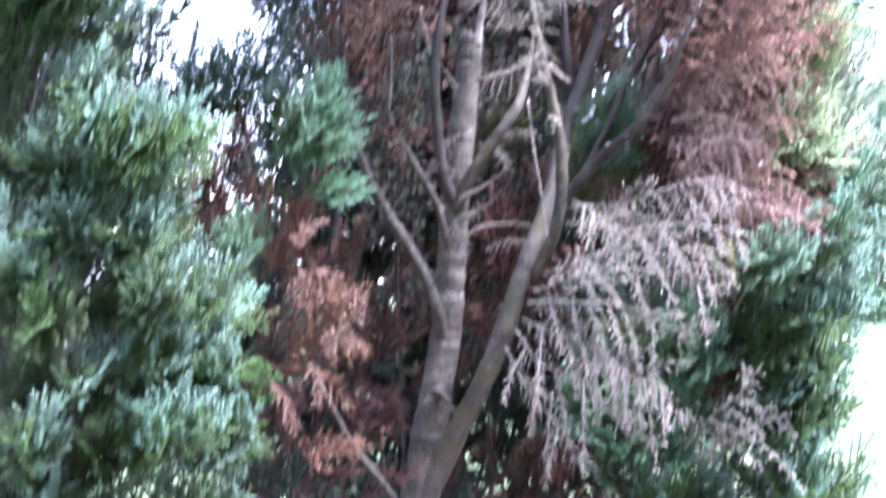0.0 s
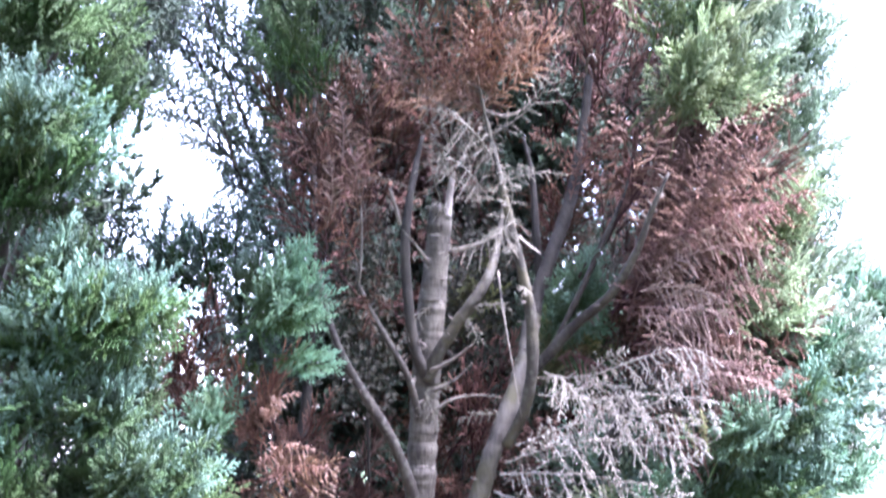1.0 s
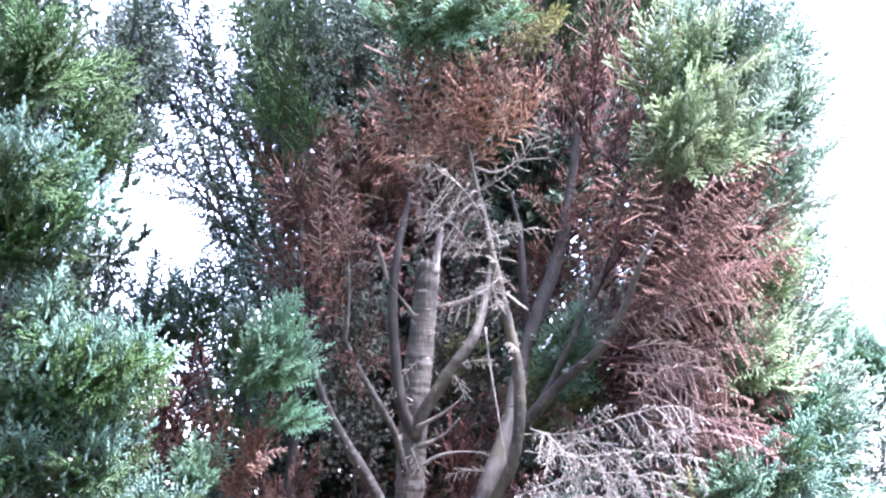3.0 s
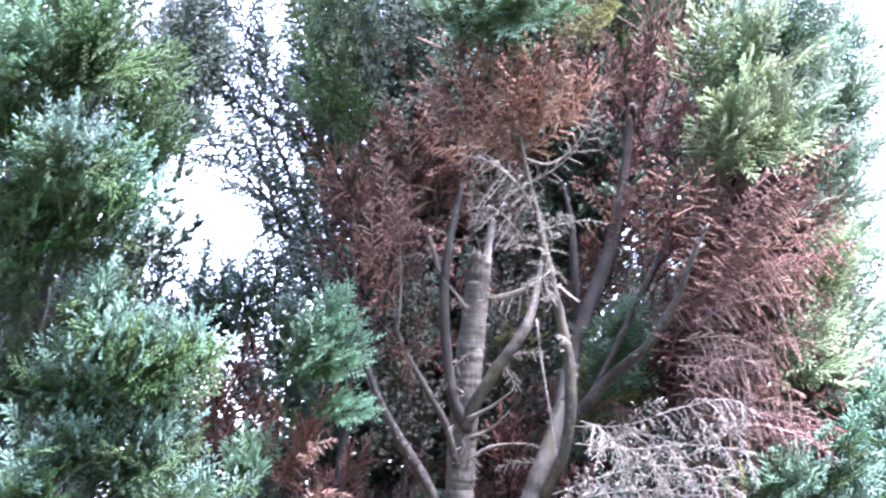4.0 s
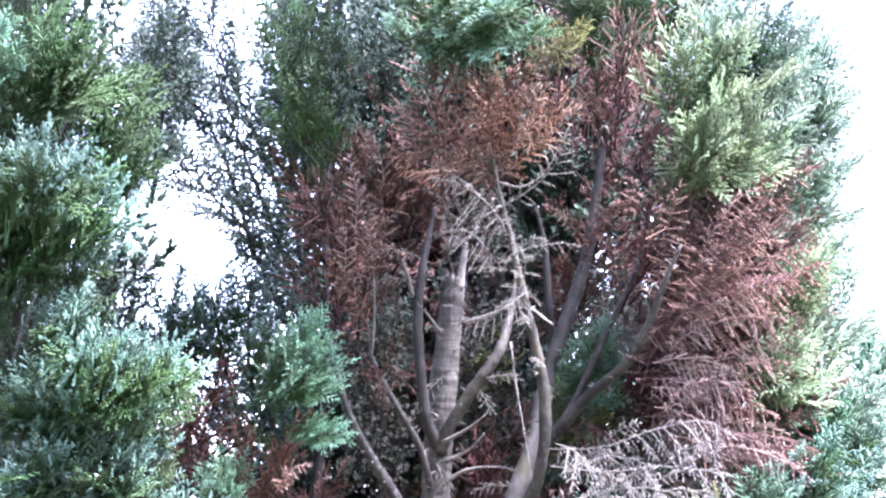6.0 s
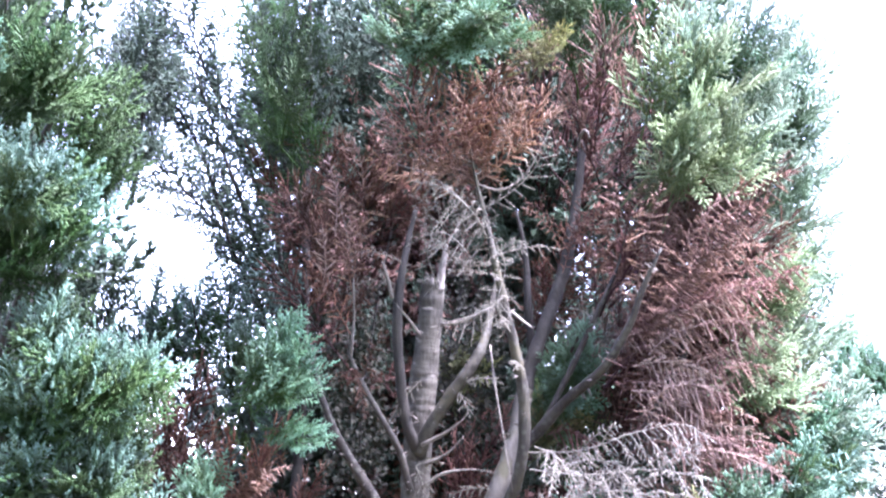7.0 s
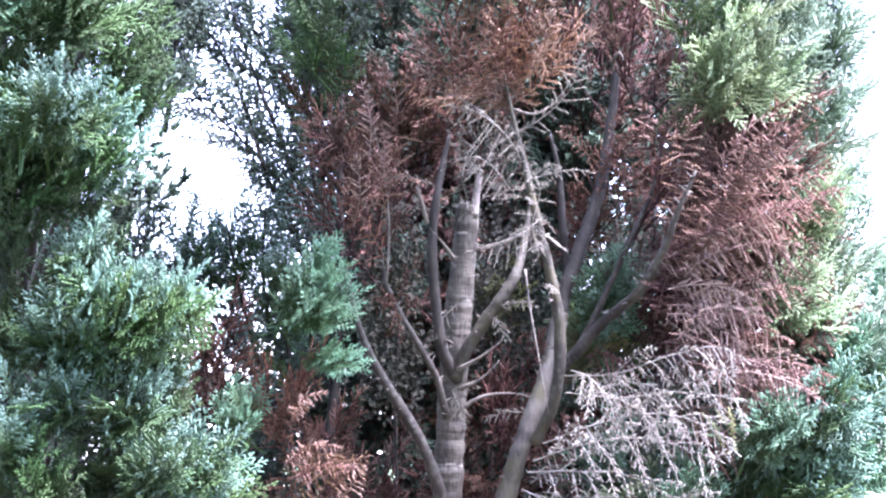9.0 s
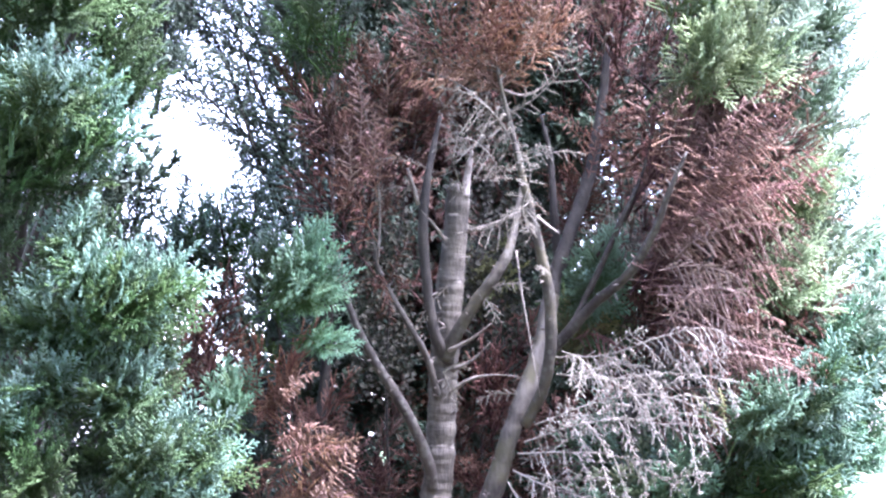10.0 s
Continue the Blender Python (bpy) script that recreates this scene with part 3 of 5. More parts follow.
# bare twigs round the trunk
twig(dying, ((0.136, 5.426, 2.024, 0.006), (0.2, 5.394, 2.039, 0.004), (0.258, 5.371, 2.057, 0.001)))
twig(dying, ((0.079, 5.398, 1.998, 0.005), (0.05, 5.354, 2.035, 0.003), (0.02, 5.33, 2.068, 0.001)))
twig(dying, ((0.308, 5.232, 2.04, 0.005), (0.335, 5.215, 2.014, 0.004), (0.359, 5.197, 1.994, 0.002)))
twig(dying, ((0.009, 5.368, 2.091, 0.006), (-0.012, 5.339, 2.168, 0.004), (-0.02, 5.337, 2.183, 0.002)))
twig(dying, ((0.082, 5.431, 1.714, 0.006), (0.14, 5.387, 1.741, 0.004), (0.191, 5.343, 1.778, 0.001)))
twig(dying, ((0.09, 5.437, 1.662, 0.006), (0.147, 5.393, 1.69, 0.003), (0.19, 5.368, 1.733, 0.001)))
twig(dying, ((0.082, 5.453, 1.604, 0.006), (0.141, 5.419, 1.64, 0.004), (0.228, 5.398, 1.647, 0.002), (0.299, 5.38, 1.625, 0.001)))
twig(dying, ((0.256, 5.282, 1.959, 0.003), (0.265, 5.253, 1.856, 0.003), (0.285, 5.258, 1.728, 0.002), (0.307, 5.264, 1.586, 0.001)))
twig(dying, ((-0.1, 5.385, 1.938, 0.004), (-0.09, 5.35, 2.067, 0.003), (-0.099, 5.314, 2.209, 0.002), (-0.136, 5.274, 2.379, 0.001)))
twig(dying, ((0.509, 5.472, 2.496, 0.003), (0.51, 5.419, 2.527, 0.004), (0.523, 5.398, 2.535, 0.003), (0.532, 5.4, 2.514, 0.002)))
twig(dying, ((0.226, 5.216, 2.362, 0.004), (0.287, 5.198, 2.345, 0.003), (0.349, 5.173, 2.384, 0.002), (0.398, 5.143, 2.472, 0.001)))
twig(dying, ((0.256, 5.231, 2.227, 0.004), (0.194, 5.202, 2.309, 0.003), (0.108, 5.194, 2.38, 0.002), (0.009, 5.209, 2.419, 0.001)))


def dead_spray(tree, points, material=GREY, side=0.085, spacing=0.0085, droop=0.7, seed=1, name="dead_spray", flat=0.35, thick=0.0024):
    """A long dead branchlet: arching axis, side twigs and drooping fingers set with withered scales."""
    fo = Foliage(seed)
    rng = fo.rng
    mop = material is GREY and side > 0.06
    if material in (GREY, SHADED_GREY):
        spec = dict(BARREN, gap=0.0026, needle=0.0068, wide=0.0034, stick=0.0017, ahead=0.5)
    else:
        spec = dict(BARREN, gap=0.0046, needle=0.0080, wide=0.0050, stick=0.0028, ahead=0.85)
    if name == "foliage_spray":
        spec = dict(LIVE, gap=0.0060, needle=0.0080, wide=0.0065, stick=0.0040)
    down = np.array((0, 0, -1.0))

    def comb(line, length, step, thick, twigs):
        """Fingers along both sides of one axis; now and then a side twig with a comb of its own."""
        fo.stem(line, thick, thick * 0.35, 0.6)
        run = np.concatenate([[0], np.cumsum(np.linalg.norm(np.diff(line, axis=0), axis=1))])
        total = run[-1]
        k, pos, since = 0, 0.05 * total, 0.0
        while pos < total:
            i = min(int(np.searchsorted(run, pos)), len(line) - 1)
            f = line[min(i + 1, len(line) - 1)] - line[max(i - 1, 0)]
            f = f / np.linalg.norm(f)
            u = np.cross(f, (0.1, -1, 0.25))
            u /= np.linalg.norm(u)
            out = u * (1 if k % 2 else -1) + down * (0.55 * droop) + np.array((0, -1, 0.0)) * rng.normal(0, flat) + rng.normal(0, 0.2, 3)
            size = length * (0.35 + 0.65 * math.sin(math.pi * min(1, pos / total * 0.9 + 0.1))) * rng.uniform(0.6, 1.3)
            if twigs and since > 0.042:
                way = f * rng.uniform(0.5, 0.9) + u * rng.choice((-0.8, 0.8)) + np.array((0, -1, 0.0)) * rng.uniform(-0.2, 0.8) + down * 0.1
                way /= np.linalg.norm(way)
                ln = size * rng.uniform(1.2, 2.2)
                s = np.linspace(0, 1, 7)[:, None]
                comb(line[i] + s * ln * way + s * s * ln * down * rng.uniform(0.1, 0.5), 0.024, 0.0085, thick * 0.7, False)
                since = 0.0
            else:
                d = f * rng.uniform(0.5, 1.0) + out * rng.uniform(0.6, 1.0)
                ln = min(size, 0.030) if mop else size
                bend = down * (rng.uniform(4, 15) if mop else droop * rng.uniform(8, 20)) + rng.normal(0, 2.0, 3)
                fo.finger(line[i], d, ln, spec, 0.3, 1.0, bend)
            move = step * rng.uniform(0.6, 1.4)
            pos, since, k = pos + move, since + move, k + 1
        fo.finger(line[-1], f, length * 0.4, spec, 0.6, 1.0, down * 4)

    comb(np.array(spline(points, 8))[:, :3], side, spacing * (1.3 if mop else 1), thick, mop)
    part(name, fo.mesh(name), material, branch_at(tree, points[0]), {GREY: "bare pale grey dead twigs", SHADED_GREY: "bare grey dead twigs, darkened for shade"}.get(material, "" if name == "foliage_spray" else "withered brown spray"))


def bristle(tree, points, count, seed, material=SHADED_GREY, reach=0.13, rise=0.4):
    """Small dead side shoots standing off a limb."""
    rng = random.Random(seed)
    line = spline(points, 8)
    for k in range(count):
        q = line[rng.randrange(2, len(line))]
        d = Vector((rng.gauss(0, 1), -abs(rng.gauss(0.3, 0.4)), rng.gauss(rise, 0.6))).normalized()
        ln = reach * rng.uniform(0.5, 1.3)
        o = Vector(q[:3])
        pts = [o, o + d * ln * 0.4, o + d * ln * 0.75 + Vector((0, 0, -0.008)), o + d * ln + Vector((0, 0, -0.025))]
        dead_spray(tree, [p.to_tuple() for p in pts], material, 0.028, 0.010, 0.5, seed * 31 + k, thick=0.0018)


bristle(dying, ((-0.16, 5.382, 1.792), (-0.187, 5.392, 1.88), (-0.2, 5.402, 1.969)), 1, 501)
bristle(dying, ((0.023, 5.385, 1.938), (0.021, 5.395, 2.027), (0.032, 5.402, 2.147), (0.072, 5.441, 2.332)), 2, 502)
bristle(dying, ((0.156, 5.427, 1.838), (0.215, 5.407, 1.918), (0.271, 5.47, 2.08)), 2, 503)
bristle(dying, ((-0.023, 5.402, 1.785), (-0.1, 5.385, 1.938), (-0.09, 5.35, 2.067), (-0.136, 5.274, 2.379)), 12, 504, SHADED_RUSSET)
bristle(dying, ((0.338, 5.288, 1.729), (0.315, 5.242, 1.955), (0.287, 5.228, 2.076), (0.226, 5.216, 2.362), (0.21, 5.225, 2.458)), 4, 505)
bristle(dying, ((0.375, 5.408, 1.735), (0.544, 5.329, 1.897), (0.655, 5.325, 2.108), (0.697, 5.332, 2.226)), 3, 506)
bristle(dying, ((0.726, 5.6, 1.819), (0.784, 5.535, 1.95), (0.807, 5.47, 2.08), (0.851, 5.405, 2.207)), 10, 507, MAROON, 0.2)
bristle(dying, ((0.409, 5.476, 2.02), (0.469, 5.507, 2.19), (0.507, 5.536, 2.377)), 8, 508, MAROON, 0.2)
bristle(dying, ((0.238, 5.394, 1.502), (0.289, 5.401, 1.625), (0.332, 5.427, 1.75)), 2, 509)
bristle(dying, ((0.059, 5.502, 1.531), (0.068, 5.475, 1.678)), 2, 510)
bristle(dying, ((0.083, 5.468, 1.826), (0.102, 5.448, 2.003), (0.142, 5.425, 2.209)), 1, 511)
bristle(dying, ((0.138, 5.238, 2.344), (0.253, 5.243, 2.301), (0.31, 5.263, 2.13)), 3, 512)


def spurs(tree, points, count, seed):
    """Short broken spurs and buds that roughen a bare limb."""
    rng = random.Random(seed)
    line, fo = spline(points, 10), Foliage(seed)
    for k in range(count):
        i = rng.randrange(1, len(line) - 2)
        o, f = Vector(line[i][:3]), (Vector(line[i + 1][:3]) - Vector(line[i][:3])).normalized()
        out = f.cross(Vector([rng.gauss(0, 1) for _ in range(3)])).normalized()
        tip = o + out * (line[i][3] + rng.uniform(0.006, 0.022)) + f * rng.uniform(0.0, 0.012)
        fo.stem(np.array([o + out * line[i][3] * 0.6, o.lerp(tip, 0.75), tip]), rng.uniform(0.0018, 0.0034), 0.0008)
    part("spur", fo.mesh("spur"), DRYBARK, branch_at(tree, points[len(points) // 2]))["kind"] = "stuff"


for k, (points, count) in enumerate((
        (((-0.021, 5.451, 1.538, 0.013), (-0.079, 5.419, 1.636, 0.012), (-0.131, 5.389, 1.726, 0.010), (-0.187, 5.392, 1.88, 0.007), (-0.2, 5.402, 1.969, 0.005)), 16),
        (((0.053, 5.475, 1.59, 0.009), (0.024, 5.432, 1.699, 0.008), (-0.067, 5.394, 1.863, 0.006), (-0.111, 5.375, 2.025, 0.003)), 44),
        (((0.046, 5.446, 1.758, 0.014), (0.029, 5.413, 1.867, 0.013), (0.021, 5.395, 2.027, 0.012), (0.053, 5.429, 2.255, 0.007)), 16),
        (((0.338, 5.29, 1.708, 0.014), (0.315, 5.242, 1.955, 0.012), (0.255, 5.211, 2.224, 0.007), (0.21, 5.225, 2.458, 0.003)), 36),
        (((0.452, 5.358, 1.819, 0.013), (0.536, 5.249, 1.891, 0.011), (0.631, 5.127, 2.086, 0.006), (0.674, 5.096, 2.18, 0.003)), 26),
        (((0.149, 5.443, 1.255, 0.026), (0.192, 5.411, 1.357, 0.025), (0.238, 5.394, 1.502, 0.024), (0.289, 5.401, 1.625, 0.022), (0.329, 5.427, 1.75, 0.020)), 30),
        (((0.1, 5.457, 1.751, 0.016), (0.156, 5.427, 1.838, 0.015), (0.248, 5.42, 1.985, 0.011)), 16),
        (((0.065, 5.495, 1.60, 0.034), (0.088, 5.46, 1.86, 0.034), (0.112, 5.44, 2.10, 0.027)), 12))):
    spurs(dying, points, count, 900 + k)

# grey fans hanging in front of the second stem
dead_spray(dying, ((0.339, 5.313, 1.687, 0), (0.474, 5.212, 1.687, 0), (0.603, 5.107, 1.726, 0), (0.706, 5.055, 1.742, 0), (0.764, 5.028, 1.711, 0)), seed=3, side=0.07)
dead_spray(dying, ((0.35, 5.268, 1.643, 0), (0.482, 5.159, 1.626, 0), (0.612, 5.077, 1.635, 0), (0.74, 5.019, 1.616, 0)), seed=4)
dead_spray(dying, ((0.293, 5.282, 1.516, 0), (0.425, 5.146, 1.564, 0), (0.553, 5.043, 1.583, 0), (0.654, 4.986, 1.555, 0), (0.718, 4.972, 1.502, 0)), seed=5)
dead_spray(dying, ((0.265, 5.287, 1.473, 0), (0.395, 5.131, 1.515, 0), (0.537, 5.03, 1.522, 0), (0.678, 4.975, 1.475, 0)), seed=6)
dead_spray(dying, ((0.251, 5.29, 1.445, 0), (0.355, 5.159, 1.447, 0), (0.485, 5.06, 1.434, 0), (0.6, 5.007, 1.368, 0)), seed=7, side=0.1)
dead_spray(dying, ((0.236, 5.295, 1.403, 0), (0.316, 5.199, 1.363, 0), (0.42, 5.113, 1.324, 0), (0.525, 5.083, 1.231, 0)), seed=8, side=0.1)
dead_spray(dying, ((0.222, 5.298, 1.374, 0), (0.274, 5.207, 1.294, 0), (0.382, 5.163, 1.241, 0), (0.475, 5.134, 1.134, 0)), seed=9, side=0.1)
dead_spray(dying, ((0.194, 5.323, 1.331, 0), (0.247, 5.245, 1.223, 0), (0.314, 5.194, 1.143, 0), (0.368, 5.184, 1.048, 0)), seed=10, side=0.09)
dead_spray(dying, ((0.361, 5.257, 1.292, 0), (0.478, 5.159, 1.268, 0), (0.568, 5.103, 1.23, 0), (0.607, 5.091, 1.164, 0)), seed=11, side=0.09)
dead_spray(dying, ((0.631, 5.181, 1.076, 0), (0.691, 5.111, 1.162, 0), (0.754, 5.064, 1.219, 0), (0.794, 5.058, 1.273, 0)), seed=12, side=0.08, droop=0.3)
dead_spray(dying, ((0.658, 5.184, 1.048, 0), (0.746, 5.117, 1.108, 0), (0.821, 5.072, 1.151, 0), (0.862, 5.071, 1.165, 0)), seed=13, side=0.08)
dead_spray(dying, ((0.366, 5.291, 1.701, 0), (0.41, 5.213, 1.677, 0), (0.44, 5.159, 1.626, 0), (0.453, 5.147, 1.557, 0)), seed=14, side=0.08)
dead_spray(dying, ((0.394, 5.278, 1.643, 0), (0.512, 5.175, 1.662, 0), (0.548, 5.122, 1.598, 0), (0.559, 5.11, 1.529, 0)), seed=15, side=0.07)
# thinner grey sprays up the middle, their shade put into a darker grey
dead_spray(dying, ((0.307, 5.229, 1.983, 0), (0.269, 5.171, 2.048, 0), (0.29, 5.16, 2.146, 0), (0.248, 5.149, 2.244, 0)), material=SHADED_GREY, seed=16, spacing=0.012, side=0.05)
dead_spray(dying, ((0.251, 5.211, 2.224, 0), (0.206, 5.144, 2.286, 0), (0.135, 5.118, 2.339, 0), (0.079, 5.136, 2.356, 0)), material=SHADED_GREY, seed=17, spacing=0.012, side=0.06)
dead_spray(dying, ((0.126, 5.365, 2.113, 0), (0.096, 5.294, 2.207, 0), (0.095, 5.245, 2.287, 0), (0.137, 5.217, 2.355, 0)), material=SHADED_GREY, seed=18, spacing=0.012, side=0.05)
dead_spray(dying, ((0.237, 5.213, 2.297, 0), (0.306, 5.159, 2.331, 0), (0.367, 5.112, 2.388, 0), (0.397, 5.084, 2.464, 0)), material=SHADED_GREY, seed=19, spacing=0.012, side=0.05, droop=0.2)
dead_spray(dying, ((0.286, 5.209, 2.073, 0), (0.234, 5.173, 2.034, 0), (0.178, 5.176, 2.006, 0), (0.121, 5.177, 1.999, 0)), material=SHADED_GREY, seed=21, spacing=0.012, side=0.05)
dead_spray(dying, ((0.223, 5.239, 2.156, 0), (0.179, 5.193, 2.208, 0), (0.136, 5.19, 2.236, 0), (0.094, 5.191, 2.229, 0)), material=SHADED_GREY, seed=22, spacing=0.012, side=0.06)
# withered orange sprays
for k, (a, b, c) in enumerate((
        ((0.217, 5.232, 2.401), (0.201, 5.168, 2.52), (0.207, 5.125, 2.627)), ((0.195, 5.232, 2.401), (0.108, 5.173, 2.478), (0.008, 5.137, 2.528)),
        ((0.231, 5.23, 2.415), (0.279, 5.169, 2.506), (0.348, 5.13, 2.584)), ((0.21, 5.227, 2.444), (0.151, 5.165, 2.548), (0.093, 5.127, 2.613)),
        ((0.21, 5.235, 2.373), (0.108, 5.18, 2.414), (-0.034, 5.149, 2.416)), ((-0.096, 5.325, 2.108), (-0.122, 5.287, 2.264), (-0.136, 5.253, 2.39)),
        ((-0.093, 5.322, 2.137), (-0.071, 5.289, 2.25), (-0.063, 5.256, 2.362)), ((-0.099, 5.339, 1.993), (-0.151, 5.307, 2.092), (-0.193, 5.279, 2.161)))):
    mid = tuple((p + q) / 2 for p, q in zip(a, b))
    dead_spray(dying, (a, mid, b, c), ORANGE, 0.06, 0.013, 0.2, 40 + k, thick=0.0018)
for k, (a, b, c) in enumerate((
        ((0.574, 5.335, 1.934), (0.667, 5.249, 2.071), (0.787, 5.169, 2.247)), ((0.603, 5.329, 1.992), (0.739, 5.244, 2.113), (0.872, 5.17, 2.233)),
        ((0.632, 5.322, 2.049), (0.741, 5.251, 2.23), (0.793, 5.197, 2.352)), ((0.588, 5.328, 1.905), (0.75, 5.236, 2.012), (0.911, 5.165, 2.104)),
        ((0.71, 5.5, 1.813), (0.814, 5.385, 1.938), (0.928, 5.272, 2.044)), ((0.695, 5.505, 1.769), (0.829, 5.395, 1.851), (0.943, 5.285, 1.93)),
        ((0.741, 5.408, 1.735), (0.828, 5.306, 1.744), (0.911, 5.22, 1.621)), ((0.62, 5.515, 1.68), (0.659, 5.445, 1.854), (0.697, 5.378, 1.996)))):
    mid = tuple((p + q) / 2 for p, q in zip(a, b))
    dead_spray(dying, (a, mid, b, c), MAROON, 0.085, 0.010, 0.55, 60 + k, thick=0.002)

# brown branches reaching out through the green ends, yellowing hanging shoots, withered fans beside the grey ones
for k, (a, b, c) in enumerate((
        ((0.813, 5.314, 1.68), (0.9, 5.22, 1.797), (1.002, 5.148, 1.898)), ((0.785, 5.308, 1.73), (0.872, 5.212, 1.867), (0.96, 5.139, 1.974)),
        ((0.856, 5.318, 1.645), (0.928, 5.228, 1.727), (1.034, 5.18, 1.795)), ((0.741, 5.285, 1.93), (0.854, 5.171, 2.048), (0.97, 5.097, 2.166)),
        ((0.72, 5.248, 1.813), (0.818, 5.137, 1.904), (0.935, 5.076, 1.996)), ((0.657, 5.179, 1.978), (0.758, 5.082, 2.122), (0.876, 5.025, 2.268)),
        ((0.592, 5.264, 1.679), (0.708, 5.171, 1.696), (0.81, 5.115, 1.66)), ((0.592, 5.272, 1.601), (0.705, 5.162, 1.599), (0.824, 5.123, 1.584)),
        ((0.578, 5.282, 1.516), (0.691, 5.171, 1.516), (0.81, 5.127, 1.55)), ((0.612, 5.308, 1.73), (0.727, 5.202, 1.782), (0.846, 5.152, 1.772)),
        ((0.404, 5.408, 1.735), (0.458, 5.356, 1.747), (0.512, 5.311, 1.709)), ((0.258, 5.436, 1.487), (0.339, 5.329, 1.545), (0.395, 5.309, 1.544)))):
    dead_spray(dying, (a, tuple((p + q) / 2 for p, q in zip(a, b)), b, c), MAROON, 0.062, 0.0095, 0.6, 740 + k, thick=0.0034 if k < 6 else 0.002)
for k, (a, b, c) in enumerate((((0.7, 5.072, 1.59), (0.724, 5.026, 1.553), (0.737, 5.012, 1.499)), ((0.731, 5.072, 1.597), (0.735, 5.026, 1.556), (0.734, 5.011, 1.515)),
                               ((0.668, 5.073, 1.583), (0.697, 5.028, 1.542), (0.713, 5.014, 1.488)))):
    dead_spray(dying, (a, tuple((p + q) / 2 for p, q in zip(a, b)), b, c), OLIVE, 0.008, 0.008, 0.2, 760 + k, thick=0.002)
part("limb", tube("limb", ((-0.027, 5.569, 0.768, 0.013), (-0.101, 5.479, 0.937, 0.009), (-0.192, 5.404, 1.065, 0.008), (-0.233, 5.375, 1.142, 0.007), (-0.278, 5.344, 1.236, 0.006), (-0.301, 5.337, 1.296, 0.003)), 10), LIMB, dying)

# stiff dead fans: orange at the head of the leaning limb, red-brown out along the side limb
rng = random.Random(17)
head, side_limb = Vector((0.221, 5.236, 2.366)), spline(((0.54, 5.292, 1.873), (0.594, 5.178, 1.985), (0.638, 5.125, 2.099)), 6)
for k in range(13):
    a, ln = radians(-78 + 11.5 * k + rng.uniform(-5, 5)), rng.uniform(0.17, 0.27)
    d = Vector((math.sin(a), rng.uniform(-0.45, 0.1), math.cos(a) + 0.12)).normalized()
    pts = [head + d * ln * t + Vector((0, 0, 0.03 * t * t)) for t in (0, 0.35, 0.7, 1.0)]
    dead_spray(dying, [p.to_tuple() for p in pts], ORANGE if k % 3 else BLEACHED, 0.046, 0.0145, 0.12, 700 + k, thick=0.0022)
for k in range(16):
    o = Vector(side_limb[rng.randrange(len(side_limb))][:3]) + Vector((rng.uniform(0, 0.1), rng.uniform(-0.06, 0.05), rng.uniform(-0.12, 0.08)))
    a, ln = radians(rng.uniform(5, 75)), rng.uniform(0.2, 0.34)
    d = Vector((math.sin(a), rng.uniform(-0.35, 0.05), math.cos(a))).normalized()
    pts = [o + d * ln * t + Vector((0.03 * t * t, 0, 0)) for t in (0, 0.35, 0.7, 1.0)]
    dead_spray(dying, [p.to_tuple() for p in pts], MAROON, 0.065, 0.0095, 0.55, 720 + k, thick=0.0022)

# faded fronds scattered over the dead flank and the dead crown
for k in range(17):
    t = rng.random()
    o = Vector((0.608, 5.195, 1.838)).lerp(Vector((0.803, 5.094, 2.194)), t) + Vector((rng.uniform(-0.08, 0.10), rng.uniform(-0.08, 0.06), rng.uniform(-0.16, 0.10)))
    a, ln = radians(rng.uniform(25, 80)), rng.uniform(0.09, 0.17)
    d = Vector((math.sin(a), rng.uniform(-0.5, 0.0), math.cos(a))).normalized()
    pts = [o + d * ln * s + Vector((0.02 * s * s, 0, -0.035 * s * s)) for s in (0, 0.35, 0.7, 1.0)]
    dead_spray(dying, [p.to_tuple() for p in pts], FADED if k % 3 else BLEACHED, 0.048, 0.0095, 0.7, 800 + k, thick=0.002)
for k, (a, b) in enumerate((((-0.135, 5.231, 2.234), (-0.148, 5.169, 2.419)), ((-0.121, 5.263, 2.13), (-0.097, 5.203, 2.295)), ((0.023, 5.182, 2.393), (-0.02, 5.115, 2.538)), ((0.094, 5.179, 2.421), (0.072, 5.111, 2.573)),
                            ((-0.063, 5.217, 2.355), (-0.098, 5.163, 2.476)), ((0.286, 5.166, 2.447), (0.326, 5.107, 2.608)), ((-0.178, 5.269, 2.073), (-0.165, 5.21, 2.239)), ((0.135, 5.128, 2.426), (0.155, 5.07, 2.586)))):
    lean = Vector(a).lerp(Vector(b), 0.5) + Vector((0.012, -0.02, 0))
    dead_spray(dying, (a, lean.to_tuple(), b), BLEACHED if k % 2 else FADED, 0.032, 0.010, 0.05, 830 + k, thick=0.002)

# withered fronds that arch outwards and droop below the dead flank
for k in range(22):
    o = Vector((0.578, 5.2, 1.829)).lerp(Vector((0.775, 5.12, 1.683)), rng.random()) + Vector((rng.uniform(-0.03, 0.03), rng.uniform(-0.06, 0.06), rng.uniform(-0.09, 0.09)))
    rise, ln = rng.uniform(-0.1, 0.45), rng.uniform(0.13, 0.24)
    pts = [o + Vector((ln * s, -0.25 * ln * s, ln * (rise * s - 0.45 * s * s))) for s in (0, 0.3, 0.65, 1.0)]
    dead_spray(dying, [p.to_tuple() for p in pts], (FADED, MAROON, MAROON)[k % 3], 0.050, 0.0090, 0.7, 860 + k, thick=0.0022)

